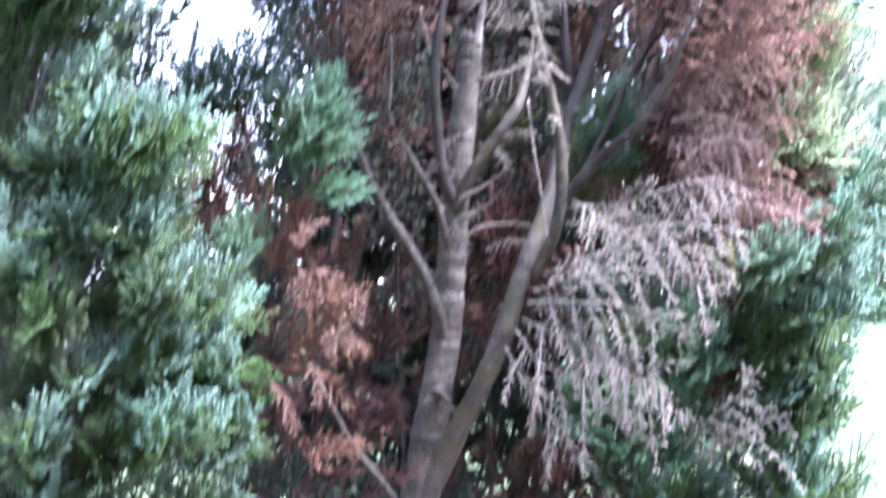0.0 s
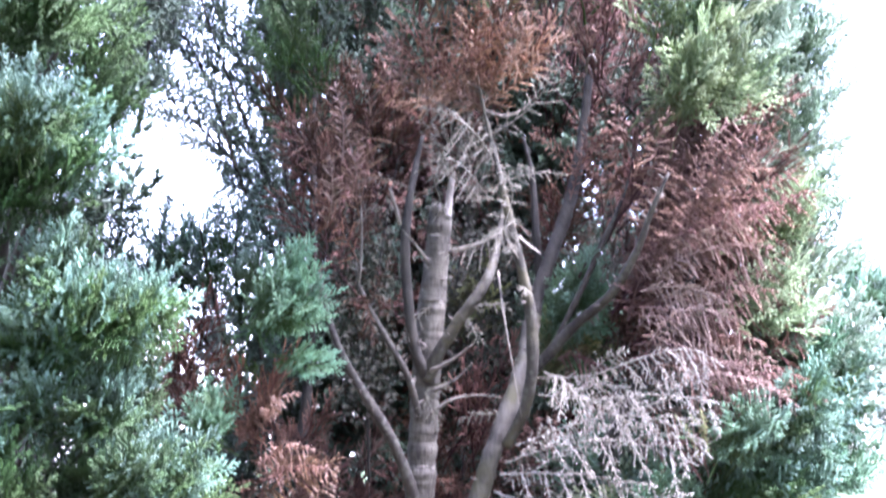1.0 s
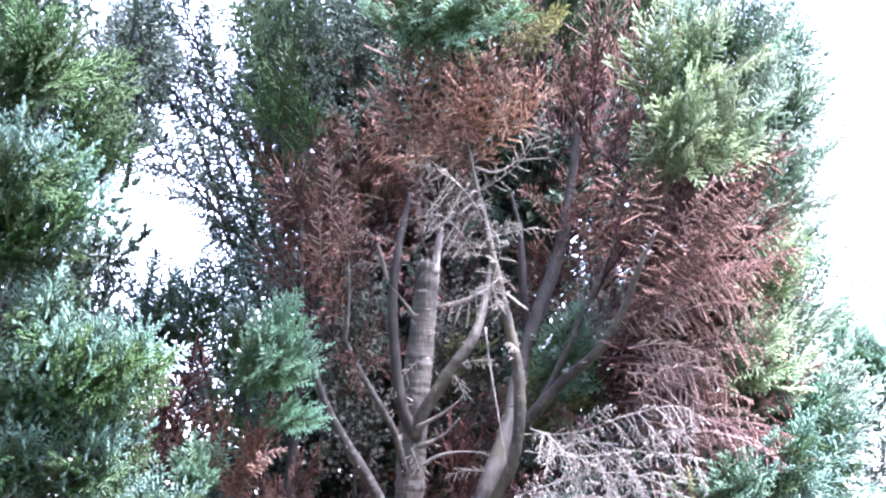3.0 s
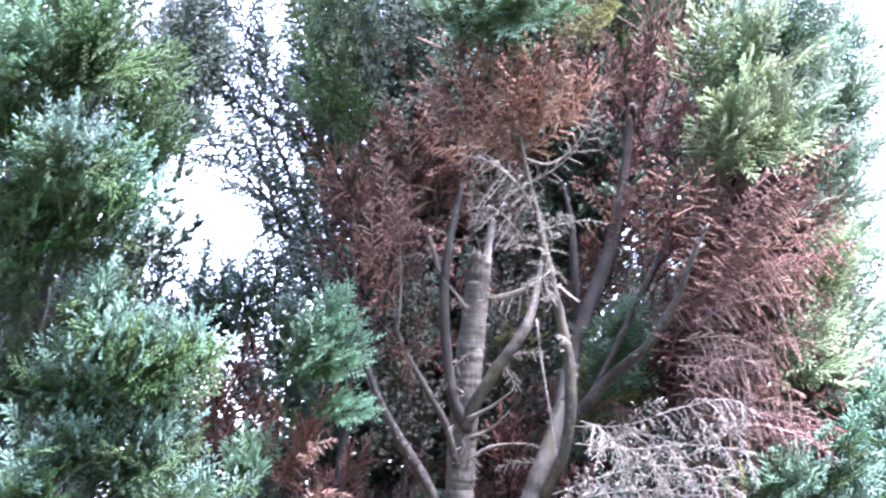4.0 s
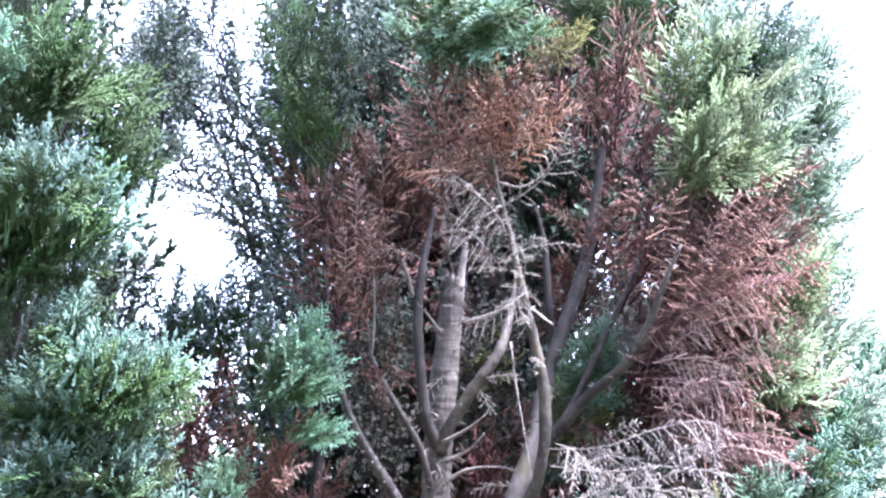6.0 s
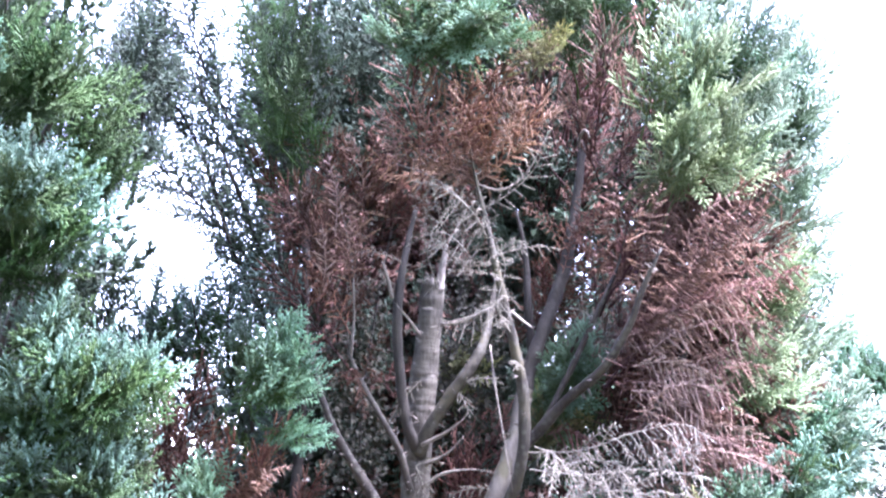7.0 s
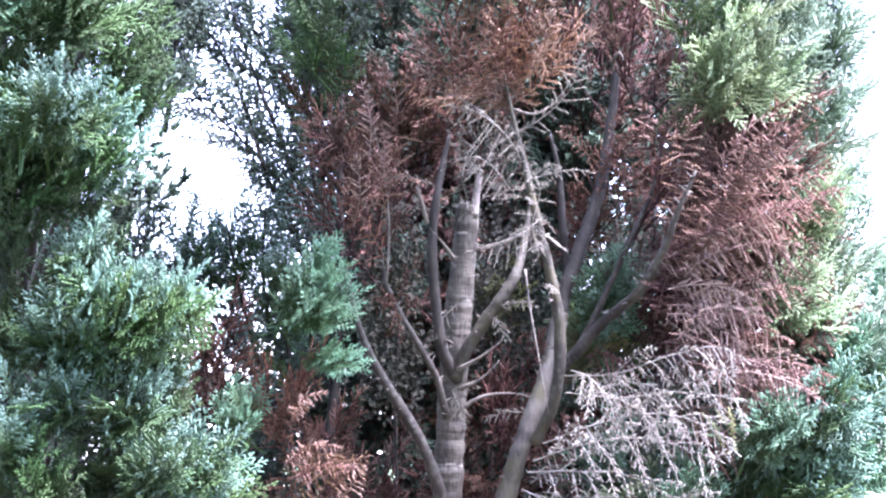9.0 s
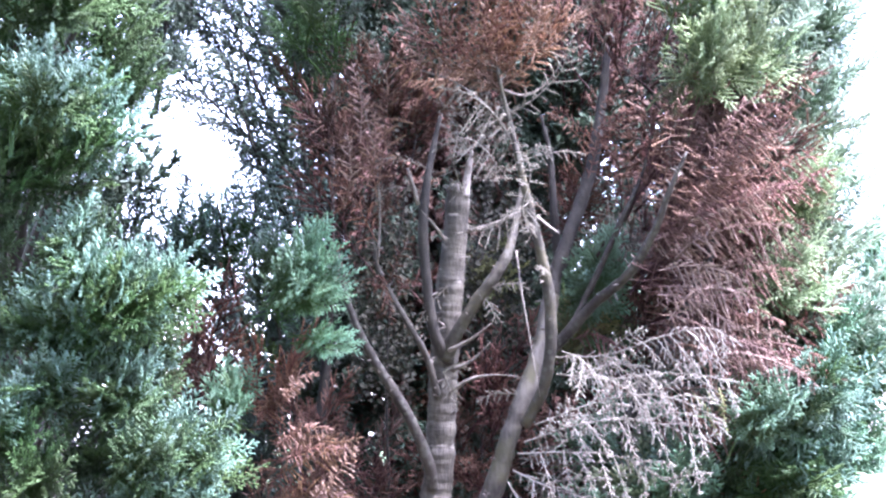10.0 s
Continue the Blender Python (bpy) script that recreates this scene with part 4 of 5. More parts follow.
# dead and living foliage of the same tree
pad(dying, (0.177, 5.323, 2.484), (0.176, 0.12, 0.117), 8, "orange", (0.0, -0.5, 1), 1, 0.85)
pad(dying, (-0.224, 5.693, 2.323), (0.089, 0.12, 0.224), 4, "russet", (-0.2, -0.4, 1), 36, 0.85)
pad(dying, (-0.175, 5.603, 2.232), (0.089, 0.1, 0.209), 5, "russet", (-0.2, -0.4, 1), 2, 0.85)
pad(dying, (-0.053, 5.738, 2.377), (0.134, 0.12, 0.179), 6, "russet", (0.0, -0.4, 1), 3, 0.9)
pad(dying, (0.498, 5.9, 2.714), (0.164, 0.12, 0.239), 6, "maroon", (0.0, -0.3, 1), 4, 0.95)
pad(dying, (0.527, 6.076, 2.496), (0.165, 0.1, 0.314), 4, "maroon", (0.2, -0.4, 0.9), 48, 1.0)
pad(dying, (0.762, 5.411, 2.148), (0.209, 0.18, 0.239), 17, "maroon", (0.9, -0.4, 0.75), 5, 1.0, 0.16)
pad(dying, (0.814, 5.491, 1.887), (0.164, 0.18, 0.194), 12, "maroon", (1.0, -0.4, 0.5), 6, 1.0, 0.16)
pad(dying, (0.674, 5.693, 1.886), (0.119, 0.15, 0.209), 10, "maroon", (0.5, -0.4, 0.9), 7, 1.0, 0.2)
pad(dying, (0.632, 5.516, 2.558), (0.134, 0.15, 0.194), 8, "maroon", (0.2, -0.4, 1), 8, 0.9)
pad(dying, (0.179, 5.74, 1.471), (0.104, 0.15, 0.224), 10, "maroon", (0.1, -0.6, 0.3), 9, 0.85)
pad(dying, (-0.131, 5.812, 1.285), (0.104, 0.15, 0.298), 8, "maroon", (0.1, -0.6, 0.3), 10, 0.85)
pad(dying, (0.661, 5.368, 1.646), (0.179, 0.12, 0.089), 3, "grey", (0.8, -0.5, -0.1), 11, 0.8)
pad(dying, (0.425, 5.35, 1.359), (0.149, 0.12, 0.194), 4, "grey", (0.5, -0.6, -0.4), 12, 0.8)
pad(dying, (0.171, 5.396, 2.28), (0.104, 0.1, 0.149), 6, "grey", (0, -0.6, 0.6), 13, 0.6)
pad(dying, (0.151, 5.143, 2.739), (0.228, 0.15, 0.1), 14, "green", (0, -0.8, 0.1), 14, 0.9)
pad(dying, (0.163, 5.075, 2.716), (0.211, 0.1, 0.07), 7, "teal", (0, -0.8, 0.1), 53, 0.8)
pad(dying, (0.148, 5.553, 3.114), (0.492, 0.3, 0.179), 14, "green", (0, -0.5, 0.8), 15, 1.0)
pad(dying, (-0.282, 5.548, 2.719), (0.134, 0.2, 0.268), 10, "green", (-0.2, -0.5, 1), 16, 0.95)
pad(dying, (-0.287, 5.649, 2.71), (0.139, 0.15, 0.278), 11, "fine", (-0.2, -0.5, 1), 54, 0.95)
pad(dying, (0.566, 5.576, 2.915), (0.253, 0.2, 0.179), 14, "green", (0.2, -0.5, 0.9), 17, 0.95)
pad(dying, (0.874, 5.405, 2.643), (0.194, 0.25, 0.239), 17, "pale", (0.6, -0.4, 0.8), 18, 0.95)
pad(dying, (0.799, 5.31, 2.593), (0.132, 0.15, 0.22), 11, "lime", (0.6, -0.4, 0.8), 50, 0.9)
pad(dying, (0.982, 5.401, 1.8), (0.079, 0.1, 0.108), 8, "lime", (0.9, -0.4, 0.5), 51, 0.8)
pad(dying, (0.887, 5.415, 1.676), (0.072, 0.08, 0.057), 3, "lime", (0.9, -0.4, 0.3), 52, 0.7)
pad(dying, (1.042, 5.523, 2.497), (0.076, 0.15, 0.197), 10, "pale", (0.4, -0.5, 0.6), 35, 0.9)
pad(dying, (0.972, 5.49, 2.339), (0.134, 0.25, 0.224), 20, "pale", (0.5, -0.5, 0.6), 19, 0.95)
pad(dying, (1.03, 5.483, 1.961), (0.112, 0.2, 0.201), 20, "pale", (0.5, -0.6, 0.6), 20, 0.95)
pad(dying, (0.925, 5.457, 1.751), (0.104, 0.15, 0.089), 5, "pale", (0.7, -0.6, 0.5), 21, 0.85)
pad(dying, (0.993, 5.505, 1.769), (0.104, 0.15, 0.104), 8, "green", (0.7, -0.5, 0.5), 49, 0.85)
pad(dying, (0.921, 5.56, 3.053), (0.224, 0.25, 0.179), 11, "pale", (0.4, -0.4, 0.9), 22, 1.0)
pad(dying, (0.494, 5.95, 1.839), (0.134, 0.15, 0.194), 6, "green", (0.0, -0.7, 0.5), 23, 0.9)
# deep green and brown filler added behind the trunk, so the hollow reads dark
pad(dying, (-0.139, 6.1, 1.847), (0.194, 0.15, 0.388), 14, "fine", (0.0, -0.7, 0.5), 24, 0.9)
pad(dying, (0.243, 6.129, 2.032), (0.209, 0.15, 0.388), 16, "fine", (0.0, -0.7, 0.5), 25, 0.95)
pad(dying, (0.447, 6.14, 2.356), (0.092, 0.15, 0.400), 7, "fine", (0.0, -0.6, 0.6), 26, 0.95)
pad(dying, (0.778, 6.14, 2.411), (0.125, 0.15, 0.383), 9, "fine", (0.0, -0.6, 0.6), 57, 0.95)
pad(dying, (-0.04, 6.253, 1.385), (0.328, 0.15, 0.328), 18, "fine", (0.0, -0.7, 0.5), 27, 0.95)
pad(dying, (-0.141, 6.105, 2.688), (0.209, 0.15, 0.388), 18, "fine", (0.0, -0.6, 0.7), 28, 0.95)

pad(dying, (0.372, 6.272, 2.546), (0.564, 0.1, 0.564), 16, "farbrown", (0.0, -0.6, 0.6), 29, 1.0)
pad(dying, (-0.041, 6.221, 2.108), (0.273, 0.1, 0.564), 16, "farbrown", (0.0, -0.6, 0.6), 30, 1.0)
pad(dying, (0.898, 6.19, 1.873), (0.151, 0.1, 0.319), 9, "farbrown", (0.0, -0.6, 0.6), 31, 1.0)
pad(dying, (0.198, 6.348, 1.434), (0.564, 0.1, 0.393), 20, "farbrown", (0.0, -0.6, 0.6), 32, 1.0)

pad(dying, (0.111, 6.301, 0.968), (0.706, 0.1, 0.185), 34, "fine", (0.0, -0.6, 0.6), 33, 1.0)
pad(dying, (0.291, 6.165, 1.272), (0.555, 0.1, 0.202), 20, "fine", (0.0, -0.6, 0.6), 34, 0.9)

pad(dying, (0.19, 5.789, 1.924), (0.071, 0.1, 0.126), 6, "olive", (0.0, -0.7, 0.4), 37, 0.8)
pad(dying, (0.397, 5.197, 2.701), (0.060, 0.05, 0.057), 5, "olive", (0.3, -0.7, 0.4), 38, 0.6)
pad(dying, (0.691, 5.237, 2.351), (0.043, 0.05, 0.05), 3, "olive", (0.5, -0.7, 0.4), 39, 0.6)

# large dark backing that stands in for deep shade behind the gaps
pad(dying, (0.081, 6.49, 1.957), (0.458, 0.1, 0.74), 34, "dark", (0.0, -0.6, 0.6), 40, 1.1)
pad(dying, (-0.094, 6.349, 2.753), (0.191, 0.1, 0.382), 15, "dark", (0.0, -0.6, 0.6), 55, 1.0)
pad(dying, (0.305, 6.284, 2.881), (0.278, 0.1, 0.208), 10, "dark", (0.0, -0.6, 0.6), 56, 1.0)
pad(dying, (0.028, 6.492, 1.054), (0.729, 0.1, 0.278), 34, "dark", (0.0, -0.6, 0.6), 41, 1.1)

# more dark backing in place of shade, then the green ends
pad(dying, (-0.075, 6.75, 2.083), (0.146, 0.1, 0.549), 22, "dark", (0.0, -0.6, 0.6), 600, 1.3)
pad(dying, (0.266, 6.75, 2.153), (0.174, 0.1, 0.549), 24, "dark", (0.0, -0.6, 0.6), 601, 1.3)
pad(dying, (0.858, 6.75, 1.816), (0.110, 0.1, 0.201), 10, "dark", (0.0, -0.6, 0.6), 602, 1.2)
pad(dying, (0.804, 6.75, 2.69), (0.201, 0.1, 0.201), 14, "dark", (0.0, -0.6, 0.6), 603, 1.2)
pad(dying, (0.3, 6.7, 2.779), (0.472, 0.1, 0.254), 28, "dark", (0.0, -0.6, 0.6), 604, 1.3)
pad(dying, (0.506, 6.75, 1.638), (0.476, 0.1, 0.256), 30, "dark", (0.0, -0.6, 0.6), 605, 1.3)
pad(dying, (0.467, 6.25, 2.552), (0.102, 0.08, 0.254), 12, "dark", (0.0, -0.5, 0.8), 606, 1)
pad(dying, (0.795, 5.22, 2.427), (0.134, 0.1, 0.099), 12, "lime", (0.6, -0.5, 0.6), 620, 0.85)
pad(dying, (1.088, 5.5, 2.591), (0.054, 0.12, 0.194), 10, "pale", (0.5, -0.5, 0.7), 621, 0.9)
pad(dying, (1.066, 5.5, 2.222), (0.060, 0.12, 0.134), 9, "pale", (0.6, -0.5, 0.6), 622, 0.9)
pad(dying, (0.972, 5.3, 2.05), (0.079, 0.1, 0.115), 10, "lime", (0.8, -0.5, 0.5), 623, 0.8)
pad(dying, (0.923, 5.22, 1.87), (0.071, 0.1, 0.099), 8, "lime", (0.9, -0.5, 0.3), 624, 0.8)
pad(dying, (0.483, 5.48, 1.893), (0.067, 0.08, 0.119), 8, "teal", (0.3, -0.6, 0.6), 625, 0.8)
pad(dying, (0.46, 5.6, 1.765), (0.106, 0.1, 0.091), 5, "olive", (0.3, -0.6, 0.4), 626, 0.7)
pad(dying, (0.548, 5.6, 1.978), (0.076, 0.1, 0.091), 4, "grey", (0.4, -0.6, 0.5), 627, 0.8)
pad(dying, (0.443, 5.8, 2.123), (0.063, 0.1, 0.110), 5, "russet", (0.2, -0.5, 0.7), 628, 0.8)
pad(dying, (0.943, 5.45, 2.72), (0.118, 0.12, 0.103), 10, "teal", (0.6, -0.5, 0.7), 629, 0.9)

# ---- glaucous conifer beside it, dense living pads ----
glaucous = thing("conifer_tree", (-1.099, 5.746, 0), "dense blue-green conifer with soft feathery pads of foliage", "tree")
part("trunk", tube("trunk", ((-1.23, 6.212, -0.017, 0.089), (-1.227, 6.16, 0.435, 0.073), (-1.218, 6.064, 1.276, 0.049), (-1.21, 5.972, 2.084, 0.033), (-1.21, 5.88, 2.892, 0.02), (-1.065, 5.516, 3.437, 0.023)), 12), DARKBARK, glaucous)
UPPER_PADS = (
        ((-0.904, 5.008, 2.601), (0.138, 0.15, 0.124), 13, "green", (0.4, -0.7, 0.6)),
        ((-0.792, 4.911, 2.566), (0.068, 0.1, 0.108), 8, "green", (0.7, -0.6, 0.4)),
        ((-1.022, 4.908, 2.593), (0.081, 0.1, 0.095), 7, "teal", (0.3, -0.7, 0.7)),
        ((-0.851, 4.888, 2.322), (0.134, 0.15, 0.081), 13, "blue", (0.5, -0.7, 0.7)),
        ((-0.89, 5.056, 2.175), (0.152, 0.15, 0.111), 12, "green", (0.5, -0.8, 0.3)),
        ((-0.745, 5, 2.223), (0.068, 0.1, 0.082), 6, "blue", (0.7, -0.6, 0.3)),
        ((-0.774, 5.314, 2.564), (0.102, 0.12, 0.146), 11, "green", (0.5, -0.6, 0.5)),
        ((-0.737, 5.429, 2.435), (0.075, 0.1, 0.089), 6, "green", (0.5, -0.6, 0.4)),
        ((-1.022, 5.028, 2.422), (0.083, 0.1, 0.083), 6, "green", (0.3, -0.8, 0.5)),
        ((-1.019, 5.019, 2.059), (0.11, 0.15, 0.123), 11, "green", (0.3, -0.8, 0.4)),
        ((-1.001, 5.05, 2.23), (0.097, 0.1, 0.083), 6, "green", (0.3, -0.8, 0.4)),
)
MIDDLE_PADS = (
        ((-0.812, 4.978, 1.98), (0.068, 0.1, 0.061), 6, "blue", (0.3, -0.6, 0.8)),
        ((-0.709, 4.892, 1.845), (0.159, 0.15, 0.086), 17, "blue", (0.6, -0.7, 0.6)),
        ((-0.616, 4.944, 1.835), (0.074, 0.1, 0.067), 6, "blue", (0.8, -0.6, 0.4)),
        ((-0.905, 4.95, 1.782), (0.081, 0.1, 0.067), 7, "blue", (-0.3, -0.8, 0.6)),
        ((-0.802, 4.988, 1.716), (0.108, 0.12, 0.081), 9, "blue", (0.4, -0.8, 0.3)),
        ((-0.683, 4.919, 1.607), (0.1, 0.12, 0.066), 9, "blue", (0.5, -0.7, 0.5)),
        ((-0.872, 4.938, 1.621), (0.106, 0.12, 0.08), 9, "blue", (0.3, -0.8, 0.4)),
        ((-0.978, 4.878, 1.528), (0.072, 0.1, 0.053), 6, "blue", (0.4, -0.7, 0.6)),
        ((-0.604, 4.883, 1.486), (0.112, 0.12, 0.066), 11, "blue", (0.5, -0.7, 0.5)),
        ((-0.51, 4.938, 1.442), (0.066, 0.1, 0.066), 6, "blue", (0.7, -0.7, 0.4)),
        ((-0.751, 5.038, 1.448), (0.149, 0.12, 0.095), 9, "green", (0.4, -0.8, 0.3)),
)
LOWER_PADS = (
        ((-0.898, 4.892, 1.41), (0.079, 0.1, 0.066), 6, "green", (0.3, -0.7, 0.6)),
        ((-0.61, 4.9, 1.338), (0.105, 0.12, 0.066), 9, "blue", (0.5, -0.7, 0.5)),
        ((-0.497, 4.956, 1.29), (0.08, 0.1, 0.073), 7, "blue", (0.7, -0.7, 0.4)),
        ((-0.78, 4.909, 1.26), (0.079, 0.1, 0.059), 7, "blue", (0.4, -0.7, 0.6)),
        ((-0.656, 5.063, 1.232), (0.149, 0.12, 0.081), 8, "green", (0.4, -0.8, 0.3)),
        ((-0.59, 4.869, 1.165), (0.124, 0.12, 0.065), 11, "blue", (0.5, -0.7, 0.5)),
        ((-0.931, 5.012, 1.235), (0.107, 0.12, 0.094), 8, "green", (0.3, -0.8, 0.4)),
        ((-0.915, 4.871, 1.146), (0.078, 0.1, 0.059), 7, "blue", (0.3, -0.7, 0.6)),
        ((-0.497, 4.974, 1.132), (0.093, 0.1, 0.066), 7, "blue", (0.6, -0.7, 0.4)),
        ((-0.776, 4.978, 1.092), (0.12, 0.1, 0.066), 8, "green", (0.3, -0.8, 0.4)),
        ((-1.011, 5.15, 1.793), (0.098, 0.12, 0.112), 8, "green", (0.3, -0.8, 0.4)),
        ((-0.983, 5.176, 2.887), (0.244, 0.25, 0.115), 12, "green", (0.3, -0.7, 0.8)),
)
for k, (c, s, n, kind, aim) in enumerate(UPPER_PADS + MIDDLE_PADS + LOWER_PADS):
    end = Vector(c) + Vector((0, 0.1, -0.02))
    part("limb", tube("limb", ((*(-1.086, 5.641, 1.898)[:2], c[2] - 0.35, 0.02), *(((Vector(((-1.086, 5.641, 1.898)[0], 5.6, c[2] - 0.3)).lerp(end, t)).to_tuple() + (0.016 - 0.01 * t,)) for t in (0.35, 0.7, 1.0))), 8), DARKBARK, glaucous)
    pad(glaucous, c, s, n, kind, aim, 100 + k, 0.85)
for k, (c, s, n) in enumerate((((-1.062, 5.8, 2.71), (0.272, 0.1, 0.416), 16), ((-1.053, 5.823, 2.069), (0.24, 0.1, 0.32), 14), ((-0.95, 5.844, 1.439), (0.368, 0.1, 0.416), 22),
                               ((-0.739, 5.904, 2.682), (0.08, 0.1, 0.272), 14), ((-0.846, 5.867, 2.122), (0.088, 0.1, 0.208), 14))):
    pad(glaucous, c, s, n, "fine" if n == 14 and s[2] < 0.3 else "dark", (0.2, -0.8, 0.5), 130 + k, 0.95)

# dark and brown backing added to close bright gaps in the dead crown
pad(dying, (0.465, 6.327, 2.55), (0.12, 0.1, 0.33), 10, "dark", (0.0, -0.6, 0.6), 45, 1.0)
pad(dying, (0.849, 5.91, 2.191), (0.21, 0.1, 0.355), 14, "farbrown", (0.2, -0.6, 0.6), 46, 0.95)
pad(dying, (-0.244, 6.271, 1.67), (0.153, 0.1, 0.254), 12, "dark", (0.0, -0.6, 0.6), 47, 0.95)

pad(glaucous, (-0.76, 6.4, 2.889), (0.069, 0.1, 0.191), 14, "fine", (0.1, -0.5, 0.8), 660, 0.9)
pad(glaucous, (-0.662, 5.15, 1.755), (0.063, 0.1, 0.070), 7, "green", (0.5, -0.7, 0.4), 661, 0.85)
pad(glaucous, (-0.654, 5.2, 1.66), (0.056, 0.1, 0.056), 6, "blue", (0.5, -0.7, 0.4), 662, 0.85)

# skirts down to the soil, and the tip
for k, (c, s, n, kind) in enumerate((((-0.717, 5.043, 0.968), (0.349, 0.2, 0.094), 16, "blue"), ((-0.972, 5.043, 0.968), (0.161, 0.2, 0.107), 8, "green"), ((-0.823, 5.332, 0.633), (0.465, 0.25, 0.226), 22, "dark"),
                                     ((-0.839, 5.474, 0.274), (0.474, 0.25, 0.172), 18, "dark"), ((-1.099, 5.431, 3.297), (0.228, 0.3, 0.213), 14, "dark"), ((-1.154, 5.592, 3.658), (0.11, 0.2, 0.189), 7, "dark"))):
    pad(glaucous, c, s, n, kind, (0.2, -0.7, 0.4), 140 + k, 0.9)

# ---- younger conifer behind the gap: green lobe, brown skirt, loose upright twigs ----
young = thing("conifer_tree", (-0.451, 6.464, 0), "young conifer with green shoots, brown lower branches and gaps of sky", "tree")
part("trunk", tube("trunk", ((-0.439, 6.714, -0.012, 0.044), (-0.43, 6.669, 0.382, 0.035), (-0.36, 6.55, 1.432, 0.014), (-0.324, 6.47, 2.133, 0.011), (-0.324, 6.39, 2.833, 0.008), (-0.4, 6.155, 3.131, 0.007)), 10), DARKBARK, young)
part("limb", tube("limb", ((-0.439, 6.321, 1.672, 0.012), (-0.364, 6.009, 1.761, 0.008), (-0.305, 5.795, 1.877, 0.004)), 8), DARKBARK, young)


def lacy(tree, stem, count, reach, material, seed):
    """A thin branch with small open sprays to both sides, sky between them."""
    rng = random.Random(seed)
    part("limb", tube("limb", stem, 6, 5, 0.08), DARKBARK, tree)
    line = spline(stem, 12)
    for k in range(count):
        i = int((0.15 + 0.84 * (k + rng.random()) / count) * (len(line) - 2))
        o = Vector(line[i][:3])
        f = (Vector(line[i + 1][:3]) - o).normalized()
        turn = radians(rng.uniform(22, 58)) * (1 if k % 2 else -1)
        d = Vector((f.x * math.cos(turn) + f.z * math.sin(turn), f.y + rng.uniform(-0.4, 0.3), f.z * math.cos(turn) - f.x * math.sin(turn))).normalized()
        ln = reach * rng.uniform(0.6, 1.3)
        pts = [o + d * ln * t + (f * 0.25 - d * 0.1) * ln * t * t for t in (0, 0.35, 0.7, 1.0)]
        dead_spray(tree, [p.to_tuple() for p in pts], material, 0.036, 0.0100, 0.15, seed * 40 + k, "foliage_spray", 0.5, 0.0042)


for k, (stem, count, reach) in enumerate((
        (((-0.291, 6.1, 2.029, 0.0085), (-0.38, 6.07, 2.243, 0.006375), (-0.526, 6.04, 2.415, 0.00425), (-0.696, 6.01, 2.578, 0.002125)), 34, 0.14),
        (((-0.299, 6.1, 2.129, 0.0085), (-0.413, 6.07, 2.41, 0.006375), (-0.493, 6.04, 2.624, 0.00425), (-0.565, 6.01, 2.838, 0.002125)), 34, 0.13),
        (((-0.312, 6.1, 2.229, 0.0085), (-0.349, 6.07, 2.595, 0.006375), (-0.369, 6.04, 2.894, 0.00425), (-0.383, 6.01, 3.159, 0.002125)), 50, 0.12),
        (((-0.29, 6.1, 2.33, 0.0085), (-0.309, 6.07, 2.629, 0.006375), (-0.324, 6.04, 2.894, 0.00425), (-0.328, 6.01, 3.125, 0.002125)), 23, 0.1),
        (((-0.348, 6.1, 2.414, 0.0085), (-0.462, 6.07, 2.68, 0.006375), (-0.543, 6.04, 2.861, 0.00425), (-0.607, 6.01, 3.058, 0.002125)), 36, 0.14),
        (((-0.76, 6.1, 2.451, 0.0085), (-0.728, 6.07, 2.648, 0.006375), (-0.712, 6.04, 2.862, 0.00425), (-0.707, 6.01, 3.059, 0.002125)), 30, 0.13),
        (((-0.465, 6.1, 2.331, 0.0085), (-0.525, 6.07, 2.537, 0.006375), (-0.584, 6.04, 2.675, 0.00425), (-0.648, 6.01, 2.771, 0.002125)), 20, 0.12),
        (((-0.332, 6.1, 2.029, 0.0085), (-0.396, 6.07, 2.176, 0.006375), (-0.46, 6.04, 2.323, 0.00425), (-0.499, 6.01, 2.452, 0.002125)), 13, 0.09))):
    lacy(young, stem, count, reach, GREEN if k in (2, 3) else DARK, 40 + k)
for k, (stem, count, reach) in enumerate((
        (((-0.341, 5.95, 1.503, 0.0085), (-0.387, 5.92, 1.758, 0.006375), (-0.397, 5.89, 1.948, 0.00425), (-0.383, 5.86, 2.137, 0.002125)), 15, 0.12),
        (((-0.405, 5.95, 1.536, 0.0085), (-0.483, 5.92, 1.791, 0.006375), (-0.528, 5.89, 1.981, 0.00425), (-0.558, 5.86, 2.163, 0.002125)), 21, 0.13),
        (((-0.421, 5.95, 1.631, 0.0085), (-0.562, 5.92, 1.855, 0.006375), (-0.624, 5.89, 2.014, 0.00425), (-0.685, 5.86, 2.172, 0.002125)), 22, 0.13),
        (((-0.357, 5.95, 1.631, 0.0085), (-0.447, 5.92, 1.886, 0.006375), (-0.456, 5.89, 2.077, 0.00425), (-0.446, 5.86, 2.202, 0.002125)), 18, 0.12),
        (((-0.533, 5.95, 1.633, 0.0085), (-0.626, 5.92, 1.792, 0.006375), (-0.687, 5.89, 1.951, 0.00425), (-0.708, 5.86, 2.076, 0.002125)), 16, 0.13),
        (((-0.309, 5.95, 1.63, 0.0085), (-0.326, 5.92, 1.885, 0.006375), (-0.334, 5.89, 2.075, 0.00425), (-0.316, 5.86, 2.185, 0.002125)), 16, 0.12))):
    lacy(young, stem, count, reach, MISTY, 60 + k)
pad(young, (-0.273, 5.238, 1.905), (0.068, 0.1, 0.107), 13, "teal", (0.75, -0.6, 0.45), 151, 0.72, 0.2)
